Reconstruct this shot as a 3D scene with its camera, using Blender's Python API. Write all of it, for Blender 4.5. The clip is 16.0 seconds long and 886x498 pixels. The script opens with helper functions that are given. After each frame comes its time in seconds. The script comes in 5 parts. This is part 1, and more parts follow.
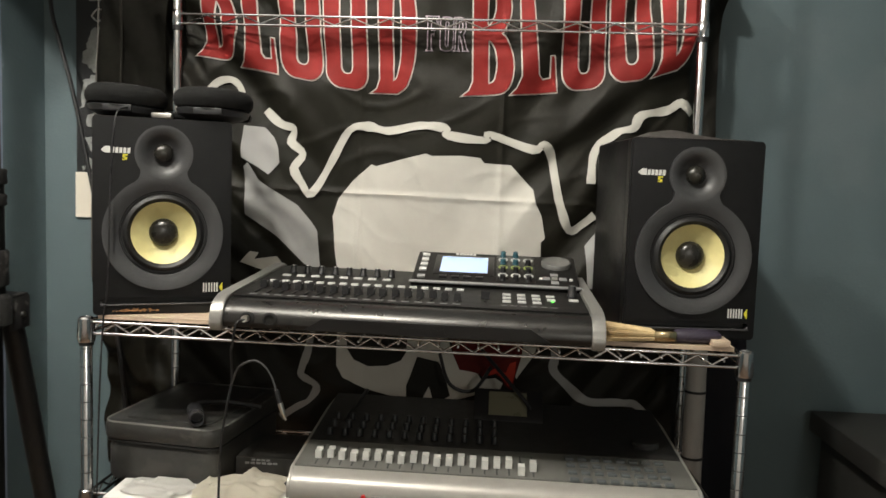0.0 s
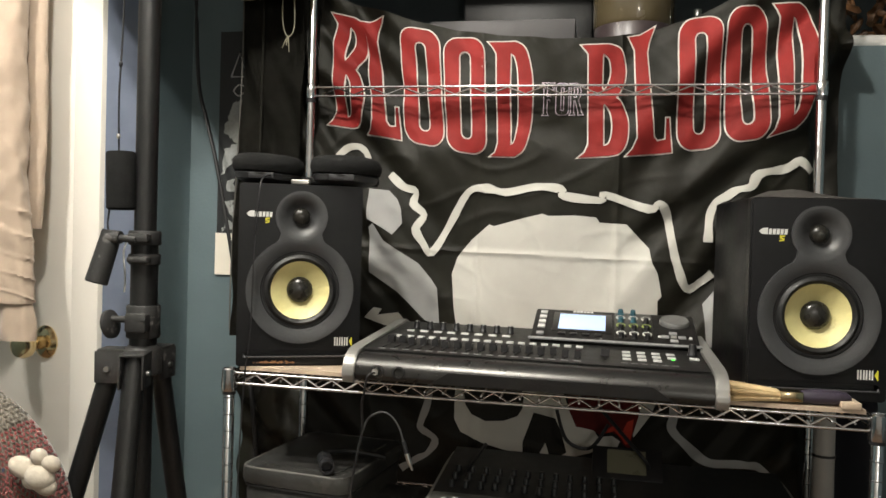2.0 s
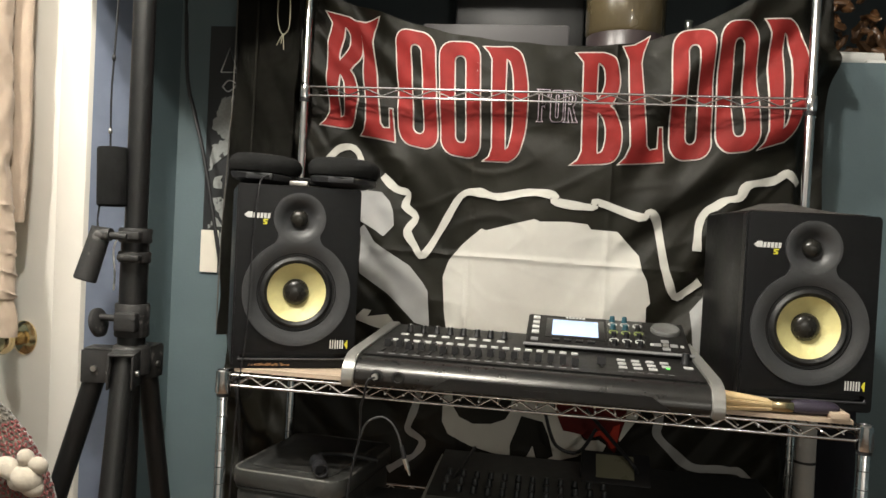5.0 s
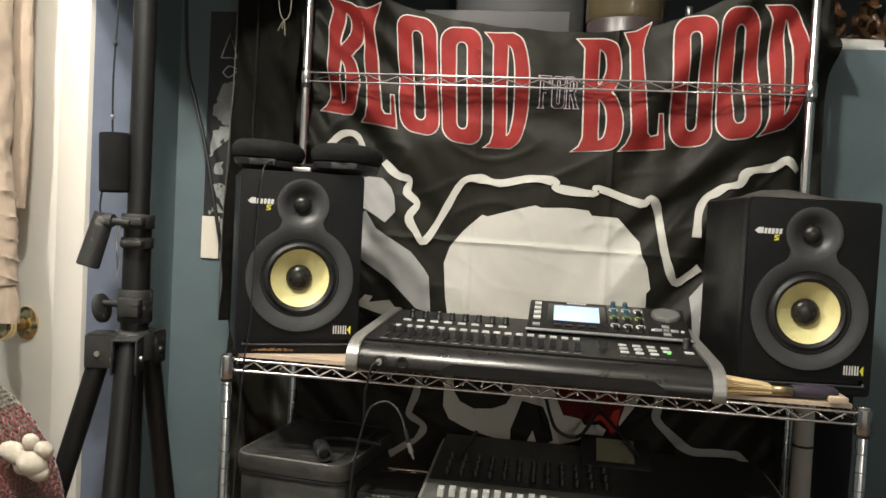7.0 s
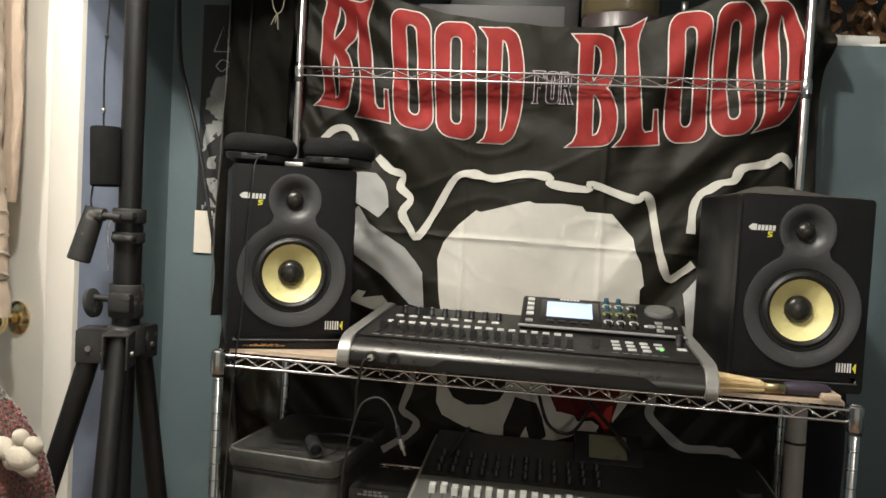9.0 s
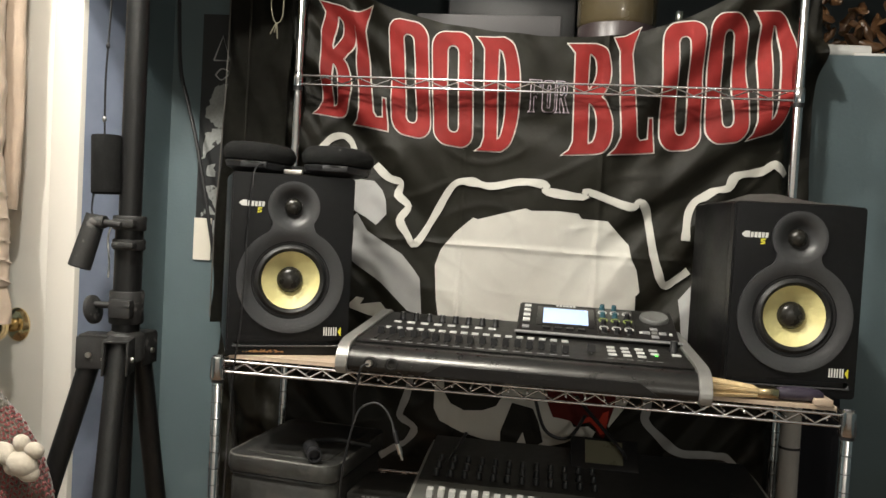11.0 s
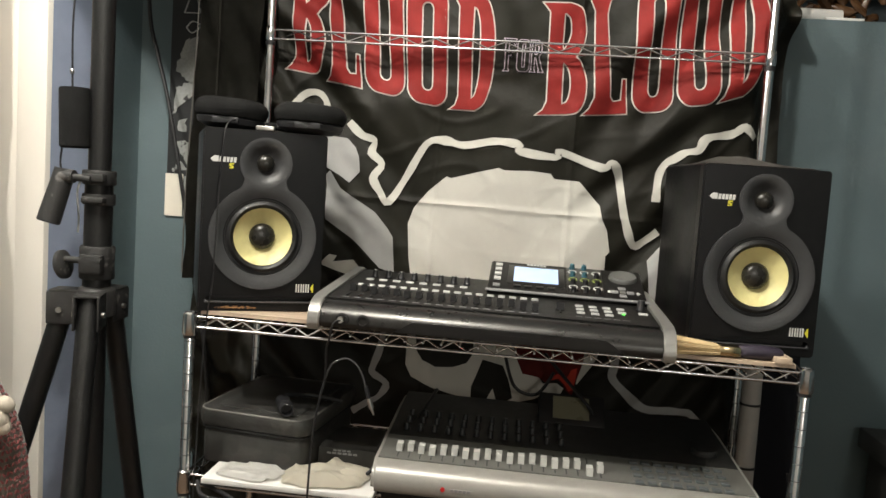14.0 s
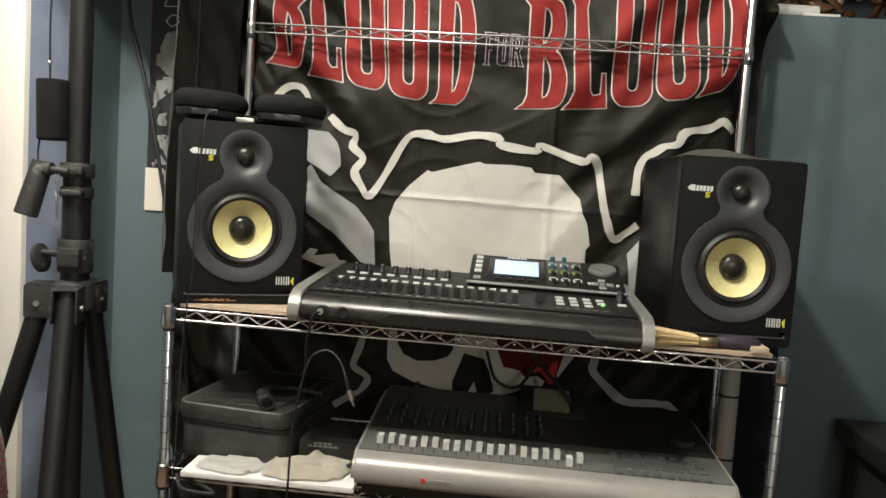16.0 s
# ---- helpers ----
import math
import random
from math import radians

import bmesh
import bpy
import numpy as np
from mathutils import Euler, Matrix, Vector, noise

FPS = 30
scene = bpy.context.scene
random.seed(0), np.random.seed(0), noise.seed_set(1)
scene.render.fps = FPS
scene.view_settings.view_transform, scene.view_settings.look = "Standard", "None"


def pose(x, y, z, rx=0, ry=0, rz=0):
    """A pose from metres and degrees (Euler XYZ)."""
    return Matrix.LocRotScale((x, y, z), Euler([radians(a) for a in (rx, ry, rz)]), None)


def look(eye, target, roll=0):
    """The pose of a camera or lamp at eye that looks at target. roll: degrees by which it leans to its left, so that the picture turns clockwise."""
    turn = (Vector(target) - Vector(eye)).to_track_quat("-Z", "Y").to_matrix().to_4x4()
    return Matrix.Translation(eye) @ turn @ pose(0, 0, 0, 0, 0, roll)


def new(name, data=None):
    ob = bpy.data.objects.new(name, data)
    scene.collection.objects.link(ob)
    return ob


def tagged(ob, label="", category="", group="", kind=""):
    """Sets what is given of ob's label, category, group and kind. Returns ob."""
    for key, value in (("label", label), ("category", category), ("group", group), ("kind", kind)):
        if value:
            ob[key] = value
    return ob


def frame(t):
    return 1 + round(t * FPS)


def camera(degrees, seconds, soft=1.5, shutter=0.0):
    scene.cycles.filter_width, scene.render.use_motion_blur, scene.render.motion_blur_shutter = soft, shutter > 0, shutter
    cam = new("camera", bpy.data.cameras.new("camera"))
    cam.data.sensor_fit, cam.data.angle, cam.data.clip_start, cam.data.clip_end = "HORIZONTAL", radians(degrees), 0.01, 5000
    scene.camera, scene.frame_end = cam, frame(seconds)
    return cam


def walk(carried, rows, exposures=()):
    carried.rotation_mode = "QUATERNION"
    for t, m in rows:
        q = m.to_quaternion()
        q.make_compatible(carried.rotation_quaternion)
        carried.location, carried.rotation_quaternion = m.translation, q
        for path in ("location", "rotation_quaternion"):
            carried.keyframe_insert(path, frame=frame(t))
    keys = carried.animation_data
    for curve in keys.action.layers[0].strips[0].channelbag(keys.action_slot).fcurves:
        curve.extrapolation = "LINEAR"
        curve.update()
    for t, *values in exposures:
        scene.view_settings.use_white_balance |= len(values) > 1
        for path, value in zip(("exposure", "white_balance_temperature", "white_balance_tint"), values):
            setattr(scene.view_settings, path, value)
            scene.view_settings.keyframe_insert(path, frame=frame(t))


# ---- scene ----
cam = camera(58.5, 16.0, soft=1.5, shutter=0.5)
# seconds, eye, target, lean
PATH = [
    (0, (0.554, -1.063, 1.18), (0.445, 0.926, 1.011), 1.9),
    (0.5, (0.488, -1.084, 1.185), (0.505, 0.911, 1.039), 2.3),
    (1, (0.499, -1.1, 1.182), (0.36, 0.892, 1.066), 1.8),
    (1.5, (0.519, -1.107, 1.185), (0.196, 0.865, 1.101), 1.6),
    (2, (0.531, -1.113, 1.186), (0.163, 0.853, 1.149), 1.6),
    (2.5, (0.535, -1.115, 1.186), (0.133, 0.844, 1.165), 1.6),
    (3, (0.537, -1.12, 1.188), (0.109, 0.834, 1.171), 1.9),
    (3.5, (0.536, -1.123, 1.186), (0.104, 0.83, 1.162), 1.7),
    (4, (0.523, -1.124, 1.191), (0.11, 0.833, 1.158), 2.2),
    (4.2, (0.504, -1.123, 1.194), (0.17, 0.849, 1.163), 2.3),
    (6.3, (0.468, -1.132, 1.203), (0.214, 0.85, 1.121), 3.0),
    (6.5, (0.468, -1.133, 1.203), (0.199, 0.847, 1.117), 3.1),
    (7, (0.465, -1.132, 1.199), (0.207, 0.849, 1.118), 2.9),
    (7.5, (0.47, -1.13, 1.201), (0.222, 0.853, 1.113), 2.9),
    (8, (0.471, -1.125, 1.201), (0.231, 0.858, 1.099), 3.0),
    (8.5, (0.47, -1.122, 1.201), (0.221, 0.861, 1.111), 3.2),
    (9, (0.471, -1.126, 1.2), (0.221, 0.856, 1.107), 3.1),
    (11.5, (0.474, -1.143, 1.201), (0.228, 0.841, 1.128), 3.1),
    (12, (0.474, -1.146, 1.203), (0.223, 0.837, 1.129), 3.2),
    (12.5, (0.476, -1.145, 1.203), (0.243, 0.839, 1.11), 3.6),
    (13, (0.48, -1.15, 1.197), (0.278, 0.836, 1.073), 3.5),
    (13.5, (0.48, -1.147, 1.2), (0.28, 0.839, 1.068), 3.5),
    (14, (0.48, -1.147, 1.2), (0.302, 0.838, 1.026), 3.8),
    (14.5, (0.491, -1.146, 1.201), (0.317, 0.839, 1.029), 4.4),
    (15, (0.486, -1.148, 1.202), (0.337, 0.836, 1.0), 3.9),
    (15.5, (0.485, -1.146, 1.198), (0.329, 0.84, 1.027), 3.6),
    (16, (0.488, -1.15, 1.187), (0.348, 0.838, 1.018), 3.8),
]
walk(cam, [(t, look(eye, target, lean)) for t, eye, target, lean in PATH],
     exposures=[(0.0, -0.05), (1.0, -0.05), (2.0, 0.08), (3.0, 0.15), (4.2, 0.15), (7.0, 0.06), (16.0, 0.05)])

# ---------------------------------------------------------------- light
world = bpy.data.worlds.new("room_air")
world.use_nodes = True
world.node_tree.nodes["Background"].inputs[0].default_value = (0.9, 0.85, 0.75, 1)
world.node_tree.nodes["Background"].inputs[1].default_value = 0.02
scene.world = world


def lamp(name, kind, m, energy, colour, size):
    data = bpy.data.lights.new(name, kind)
    data.energy, data.color = energy, colour
    if kind == "AREA":
        data.shape, data.size = "DISK", size
    else:
        data.shadow_soft_size = size
    ob = new(name, data)
    ob.matrix_world = m
    return ob


# the two bulbs of the room's ceiling lamp, and a weaker fill light added further into the room
lamp("ceiling_bulb", "POINT", pose(0.16, -0.80, 2.34), 59, (1.0, 0.955, 0.87), 0.045)
lamp("ceiling_bulb", "POINT", pose(-0.50, -0.54, 2.33), 57, (1.0, 0.955, 0.87), 0.045)
lamp("fill_light", "POINT", pose(1.2, -2.4, 1.50), 17, (1.0, 0.95, 0.87), 0.10)


# ---------------------------------------------------------------- materials
def mat(name, colour, rough=0.5, metal=0.0, scale=40.0, vary=0.15, bump=0.0, bump_scale=300.0, emit=0.0, spec=0.5, sheen=0.0, aniso=None, island=0.0, coat=0.0, stain=None):
    m = bpy.data.materials.new(name)
    m.use_nodes = True
    nt = m.node_tree
    b = nt.nodes["Principled BSDF"]
    b.inputs["Roughness"].default_value, b.inputs["Metallic"].default_value = rough, metal
    b.inputs["Specular IOR Level"].default_value = spec
    b.inputs["Sheen Weight"].default_value = sheen
    b.inputs["Coat Weight"].default_value = coat
    geo = nt.nodes.new("ShaderNodeTexCoord")
    mp = nt.nodes.new("ShaderNodeMapping")
    nt.links.new(geo.outputs["Object"], mp.inputs["Vector"])
    if aniso:
        mp.inputs["Scale"].default_value = aniso
    big = nt.nodes.new("ShaderNodeTexNoise")
    big.inputs["Scale"].default_value, big.inputs["Detail"].default_value = scale * 0.15, 3
    fine = nt.nodes.new("ShaderNodeTexNoise")
    fine.inputs["Scale"].default_value, fine.inputs["Detail"].default_value = scale, 5
    add = nt.nodes.new("ShaderNodeMath")
    add.operation = "MULTIPLY_ADD"
    add.inputs[1].default_value = 0.5
    half = nt.nodes.new("ShaderNodeMath")
    half.operation = "MULTIPLY"
    half.inputs[1].default_value = 0.5
    for n in (big, fine):
        nt.links.new(mp.outputs[0], n.inputs["Vector"])
    nt.links.new(fine.outputs["Fac"], half.inputs[0])
    nt.links.new(big.outputs["Fac"], add.inputs[0])
    nt.links.new(half.outputs[0], add.inputs[2])
    ramp = nt.nodes.new("ShaderNodeValToRGB")
    ramp.color_ramp.elements[0].position, ramp.color_ramp.elements[1].position = 0.3, 0.7
    ramp.color_ramp.elements[0].color = (*[max(0, c * (1 - vary)) for c in colour], 1)
    ramp.color_ramp.elements[1].color = (*[min(1, c * (1 + vary)) for c in colour], 1)
    nt.links.new(add.outputs[0], ramp.inputs["Fac"])
    out = ramp.outputs["Color"]
    if stain:
        st = nt.nodes.new("ShaderNodeTexNoise")
        st.inputs["Scale"].default_value, st.inputs["Detail"].default_value = stain[1], 6
        nt.links.new(mp.outputs[0], st.inputs["Vector"])
        sr = nt.nodes.new("ShaderNodeValToRGB")
        sr.color_ramp.elements[0].position, sr.color_ramp.elements[1].position = stain[2], stain[2] + 0.06
        nt.links.new(st.outputs["Fac"], sr.inputs["Fac"])
        mix = nt.nodes.new("ShaderNodeMixRGB")
        nt.links.new(sr.outputs["Color"], mix.inputs["Fac"])
        nt.links.new(out, mix.inputs["Color1"])
        mix.inputs["Color2"].default_value = (*stain[0], 1)
        out = mix.outputs["Color"]
    nt.links.new(out, b.inputs["Base Color"])
    rr = nt.nodes.new("ShaderNodeMapRange")
    rr.inputs["To Min"].default_value, rr.inputs["To Max"].default_value = max(0.02, rough - 0.08), min(1, rough + 0.08)
    nt.links.new(fine.outputs["Fac"], rr.inputs["Value"])
    nt.links.new(rr.outputs[0], b.inputs["Roughness"])
    if bump:
        bn = nt.nodes.new("ShaderNodeTexNoise")
        bn.inputs["Scale"].default_value, bn.inputs["Detail"].default_value = bump_scale, 4
        nt.links.new(mp.outputs[0], bn.inputs["Vector"])
        bp = nt.nodes.new("ShaderNodeBump")
        bp.inputs["Strength"].default_value, bp.inputs["Distance"].default_value = bump, 0.002
        nt.links.new(bn.outputs["Fac"], bp.inputs["Height"])
        nt.links.new(bp.outputs[0], b.inputs["Normal"])
    if emit:
        b.inputs["Emission Color"].default_value = (*colour, 1)
        b.inputs["Emission Strength"].default_value = emit
    return m


CHROME = mat("chrome_wire", (0.76, 0.76, 0.78), 0.14, 1.0, 60, 0.08, 0.05, 200)
POSTM = mat("chrome_post", (0.78, 0.78, 0.79), 0.15, 1.0, 60, 0.1, 0.05, 200)
DARKRING = mat("black_sleeve_plastic", (0.02, 0.02, 0.022), 0.5)
CABINET = mat("black_vinyl_cabinet", (0.0055, 0.0055, 0.006), 0.34, 0, 90, 0.3, 0.12, 500, spec=0.28)
SATIN = mat("grey_satin_baffle_rim", (0.047, 0.048, 0.050), 0.43, 0, 60, 0.1, 0.05, 600)
RUBBER = mat("black_rubber_surround", (0.012, 0.012, 0.012), 0.5, 0, 60, 0.2, 0.1, 500)
YELLOW = mat("yellow_woven_cone", (0.84, 0.76, 0.36), 0.34, 0, 120, 0.07, 0.35, 900, spec=0.5)
DUSTCAP = mat("black_dust_cap", (0.02, 0.019, 0.016), 0.28, 0, 60, 0.2)
WHITEINK = mat("white_logo_print", (0.75, 0.75, 0.72), 0.5)
YELLOWINK = mat("yellow_logo_print", (0.75, 0.68, 0.05), 0.5)
BOARD = mat("pale_plywood", (0.50, 0.39, 0.29), 0.5, 0, 60, 0.25, 0.2, 120, aniso=(0.2, 3, 3))
WORN = mat("bare_brown_fibreboard", (0.30, 0.15, 0.06), 0.7, 0, 400, 0.5, 0.3, 400, stain=((0.03, 0.02, 0.015), 260, 0.55))
MIXBODY = mat("black_satin_plastic_panel", (0.012, 0.0115, 0.011), 0.46, 0, 70, 0.15, 0.06, 900, spec=0.2)
MIXFRONT = mat("dark_grey_satin_front", (0.052, 0.051, 0.049), 0.30, 0.75, 70, 0.1, 0.04, 900)
MIXSIDE = mat("silver_painted_end_cheek", (0.33, 0.325, 0.305), 0.38, 0.5, 70, 0.06, 0.04, 900)
GREYPRINT = mat("grey_panel_print", (0.25, 0.25, 0.25), 0.5)
KEYWHITE = mat("translucent_white_key", (0.60, 0.60, 0.58), 0.45)
KNOB = mat("black_knob_plastic", (0.012, 0.012, 0.013), 0.38)
TEAL = mat("teal_knob_cap", (0.03, 0.10, 0.13), 0.4)
LIME = mat("green_ring_print", (0.30, 0.38, 0.10), 0.4)
LCD = mat("lit_lcd_glass", (0.50, 0.68, 1.0), 0.25, 0, 40, 0.03, emit=0.42)
LED = mat("green_led", (0.12, 1.0, 0.10), 0.3, emit=1.0)
REDLED = mat("red_led_button", (0.5, 0.02, 0.02), 0.3, emit=0.06)
SILVER = mat("silver_grey_plastic", (0.36, 0.35, 0.32), 0.38, 0.3, 70, 0.08, 0.04, 900)
FADERTOP = mat("olive_grey_panel_plastic", (0.115, 0.115, 0.104), 0.5, 0.0, 70, 0.12, 0.04, 900)
# panel plastic near black: the upper shelf's shadow is in the colour
SHADED_TOP = mat("shade_darkened_panel_plastic", (0.016, 0.016, 0.0155), 0.55, 0.0, 70, 0.12, 0.04, 900)
CAPWHITE = mat("off_white_fader_cap", (0.50, 0.50, 0.47), 0.45)
WALL = mat("teal_grey_wall_paint", (0.092, 0.130, 0.140), 0.62, 0, 5, 0.10, 0.25, 160, stain=((0.105, 0.140, 0.150), 3, 0.62))
# wall paint darkened: the recess's shade is put into this colour
SHADED_WALL = mat("shade_darkened_wall_paint", (0.035, 0.046, 0.050), 0.7, 0, 6, 0.15, 0.2, 120)
BOUNCE_WHITE = mat("off_white_bounce_paint", (0.42, 0.41, 0.38), 0.7, 0, 6, 0.05, 0.2, 140)
BLUE = mat("blue_painted_jamb", (0.215, 0.25, 0.33), 0.45, 0, 30, 0.12, 0.1, 120)
DOORW = mat("white_door_paint", (0.80, 0.77, 0.70), 0.4, 0, 8, 0.04, 0.08, 90)
CEIL = mat("ceiling_paint", (0.72, 0.70, 0.66), 0.8, 0, 10, 0.05, 0.2, 120)
FLOORM = mat("brown_floor_boards", (0.16, 0.10, 0.06), 0.45, 0, 20, 0.3, 0.1, 60, aniso=(1, 6, 1))
FLAG = mat("black_polyester_cloth", (0.0125, 0.0115, 0.0080), 0.46, 0, 30, 0.25, 0.3, 1400, spec=0.20)
INKRED = mat("red_cloth_print", (0.235, 0.023, 0.021), 0.55, 0, 24, 0.32, 0.3, 1400, spec=0.12)
INKWHITE = mat("off_white_cloth_print", (0.60, 0.585, 0.53), 0.65, 0, 30, 0.06, 0.25, 1400, spec=0.3)
INKGREY = mat("grey_cloth_print", (0.34, 0.34, 0.33), 0.65, 0, 30, 0.08, 0.25, 1400)
BLACKCLOTH = mat("black_tee_cloth", (0.021, 0.020, 0.0165), 0.85, 0, 60, 0.25, 0.4, 900, spec=0.1)
STAND = mat("black_powder_coat_steel", (0.009, 0.009, 0.009), 0.45, 0, 80, 0.2, 0.15, 400)
DUSTY = mat("dusty_black_plastic", (0.024, 0.0235, 0.023), 0.6, 0, 90, 0.25, 0.2, 400, stain=((0.11, 0.105, 0.10), 40, 0.62))
BRASS = mat("polished_brass", (0.80, 0.64, 0.38), 0.18, 1.0, 60, 0.1)
HOODIE = mat("beige_pink_fleece", (0.45, 0.355, 0.27), 0.9, 0, 50, 0.08, 0.5, 700, sheen=0.3)
CABLE = mat("black_cable_rubber", (0.014, 0.014, 0.015), 0.5)
METALTIP = mat("nickel_plug", (0.78, 0.76, 0.73), 0.32, 1.0)
FOAM = mat("black_ear_foam", (0.0075, 0.0075, 0.0075), 0.95, 0, 200, 0.4, 0.5, 900, spec=0.2)
CASEM = mat("black_hard_case", (0.031, 0.031, 0.029), 0.45, 0, 60, 0.35, 0.25, 500, stain=((0.046, 0.044, 0.040), 22, 0.56))
RUBBED = mat("rubbed_case_edge", (0.13, 0.125, 0.115), 0.45, 0, 60, 0.5, stain=((0.03, 0.03, 0.028), 18, 0.50))
WHEELM = mat("satin_grey_wheel", (0.17, 0.17, 0.165), 0.4, 0.3)
DIMKEY = mat("dull_grey_key", (0.085, 0.095, 0.098), 0.5)
PIPE = mat("grey_plastic_tube", (0.36, 0.345, 0.32), 0.5, 0, 40, 0.08)
BRISTLE = mat("blond_bristle", (0.72, 0.55, 0.30), 0.7, 0, 200, 0.2, 0.6, 400, aniso=(0.1, 4, 4))
HANDLE = mat("dark_violet_handle", (0.035, 0.028, 0.045), 0.45)
PAPER = mat("white_paper", (0.72, 0.71, 0.68), 0.8, 0, 20, 0.04)
PAPERC = mat("cream_paper", (0.70, 0.66, 0.56), 0.8, 0, 30, 0.06)
POSTER = mat("black_poster_paper", (0.012, 0.013, 0.014), 0.5, 0, 30, 0.2)
WOOD = mat("carved_brown_wood", (0.085, 0.042, 0.018), 0.32, 0, 60, 0.4, 0.5, 120)
AMPM = mat("black_textured_box", (0.032, 0.031, 0.028), 0.6, 0, 90, 0.3, 0.4, 400)
JAR = mat("amber_jar", (0.085, 0.066, 0.036), 0.25, 0, 20, 0.15, coat=0.5)
JARLOW = mat("mauve_jar_base", (0.045, 0.033, 0.034), 0.35, 0, 20, 0.1)
GREYWOOL = mat("grey_brown_wool", (0.17, 0.15, 0.12), 0.95, 0, 150, 0.45, 0.5, 500, sheen=0.4)
REDWOOL = mat("red_wool", (0.21, 0.045, 0.042), 0.95, 0, 150, 0.35, 0.5, 500, sheen=0.4)
WHITEWOOL = mat("white_felt", (0.56, 0.50, 0.41), 0.95, 0, 150, 0.08, 0.5, 500, sheen=0.3)
BLUEWOOL = mat("blue_wool", (0.03, 0.05, 0.10), 0.95, 0, 150, 0.3, 0.5, 500, sheen=0.3)
INKLILAC = mat("pale_lilac_cloth_print", (0.62, 0.52, 0.60), 0.65, 0, 30, 0.08, 0.25, 1400)
GROOVE = mat("dark_groove_metal", (0.18, 0.18, 0.19), 0.4, 1.0)
TAPE = mat("black_tie_band", (0.012, 0.012, 0.012), 0.5)


# ---------------------------------------------------------------- mesh helpers
def link_mesh(name, bm, material, smooth=True, angle=40):
    me = bpy.data.meshes.new(name)
    bmesh.ops.recalc_face_normals(bm, faces=bm.faces)
    if smooth:
        lim = radians(angle)
        for f in bm.faces:
            f.smooth = True
        for e in bm.edges:
            if len(e.link_faces) == 2 and e.calc_face_angle(0) > lim:
                e.smooth = False
    bm.to_mesh(me)
    bm.free()
    me.materials.append(material)
    return me


def part(name, bm, material, parent, label="", m=None, smooth=True):
    ob = new(name, link_mesh(name, bm, material, smooth))
    ob.parent = parent
    if m is not None:
        ob.matrix_basis = m
    if label:
        ob["label"] = label
    return ob


def thing(name, label, category, m=None, group="", kind=""):
    ob = new(name)
    if m is not None:
        ob.matrix_basis = m
    return tagged(ob, label, category, group, kind)


def solo(name, bm, material, label, category="", group="", kind="", smooth=True):
    ob = new(name, link_mesh(name, bm, material, smooth))
    return tagged(ob, label, category, group, kind)


def box(bm, x0, x1, y0, y1, z0, z1, bevel=0.0, seg=2):
    g = bmesh.ops.create_cube(bm, size=1.0, matrix=Matrix.Translation(((x0 + x1) / 2, (y0 + y1) / 2, (z0 + z1) / 2)) @ Matrix.Diagonal((x1 - x0, y1 - y0, z1 - z0, 1)))
    if bevel:
        vs = set(g["verts"])
        es = [e for e in bm.edges if e.verts[0] in vs and e.verts[1] in vs]
        bmesh.ops.bevel(bm, geom=es, offset=bevel, segments=seg, affect="EDGES", profile=0.5)
    return bm


def rod(bm, p, q, r, r2=None, seg=12, caps=True):
    p, q = Vector(p), Vector(q)
    d = q - p
    m = Matrix.Translation((p + q) / 2) @ d.to_track_quat("Z", "Y").to_matrix().to_4x4()
    bmesh.ops.create_cone(bm, cap_ends=caps, segments=seg, radius1=r, radius2=r if r2 is None else r2, depth=d.length, matrix=m)
    return bm


def lathe(bm, profile, m=None, seg=32):
    """Turn (radius, height) pairs about the z axis of m."""
    m = m or Matrix()
    rings = []
    for r, h in profile:
        if r < 1e-6:
            rings.append([bm.verts.new(m @ Vector((0, 0, h)))])
        else:
            rings.append([bm.verts.new(m @ Vector((r * math.cos(2 * math.pi * i / seg), r * math.sin(2 * math.pi * i / seg), h))) for i in range(seg)])
    for a, b in zip(rings, rings[1:]):
        for i in range(seg):
            j = (i + 1) % seg
            if len(a) == 1 and len(b) > 1:
                bm.faces.new((a[0], b[j], b[i]))
            elif len(b) == 1 and len(a) > 1:
                bm.faces.new((a[i], a[j], b[0]))
            elif len(a) > 1:
                bm.faces.new((a[i], a[j], b[j], b[i]))
    return bm


def spline(pts, n=8):
    """A smooth line (Catmull-Rom) through the points."""
    pts = [Vector(p) for p in pts]
    out = []
    for i in range(len(pts) - 1):
        a, b, c, d = pts[max(i - 1, 0)], pts[i], pts[i + 1], pts[min(i + 2, len(pts) - 1)]
        for k in range(n):
            t = k / n
            out.append(0.5 * ((2 * b) + (c - a) * t + (2 * a - 5 * b + 4 * c - d) * t * t + (3 * b - a - 3 * c + d) * t ** 3))
    return out + [pts[-1]]


def tube(bm, pts, r, seg=8, radii=None):
    pts = [Vector(p) for p in pts]
    rings, n = [], len(pts)
    up = Vector((0, 0, 1))
    for i, p in enumerate(pts):
        d = (pts[min(i + 1, n - 1)] - pts[max(i - 1, 0)]).normalized()
        s = d.cross(up)
        if s.length < 0.05:
            s = d.cross(Vector((0, 1, 0)))
        s.normalize()
        u = s.cross(d).normalized()
        rr = radii[i] if radii else r
        rings.append([bm.verts.new(p + (s * math.cos(2 * math.pi * k / seg) + u * math.sin(2 * math.pi * k / seg)) * rr) for k in range(seg)])
    for a, b in zip(rings, rings[1:]):
        for k in range(seg):
            j = (k + 1) % seg
            bm.faces.new((a[k], a[j], b[j], b[k]))
    bm.faces.new(rings[0][::-1])
    bm.faces.new(rings[-1])
    return bm


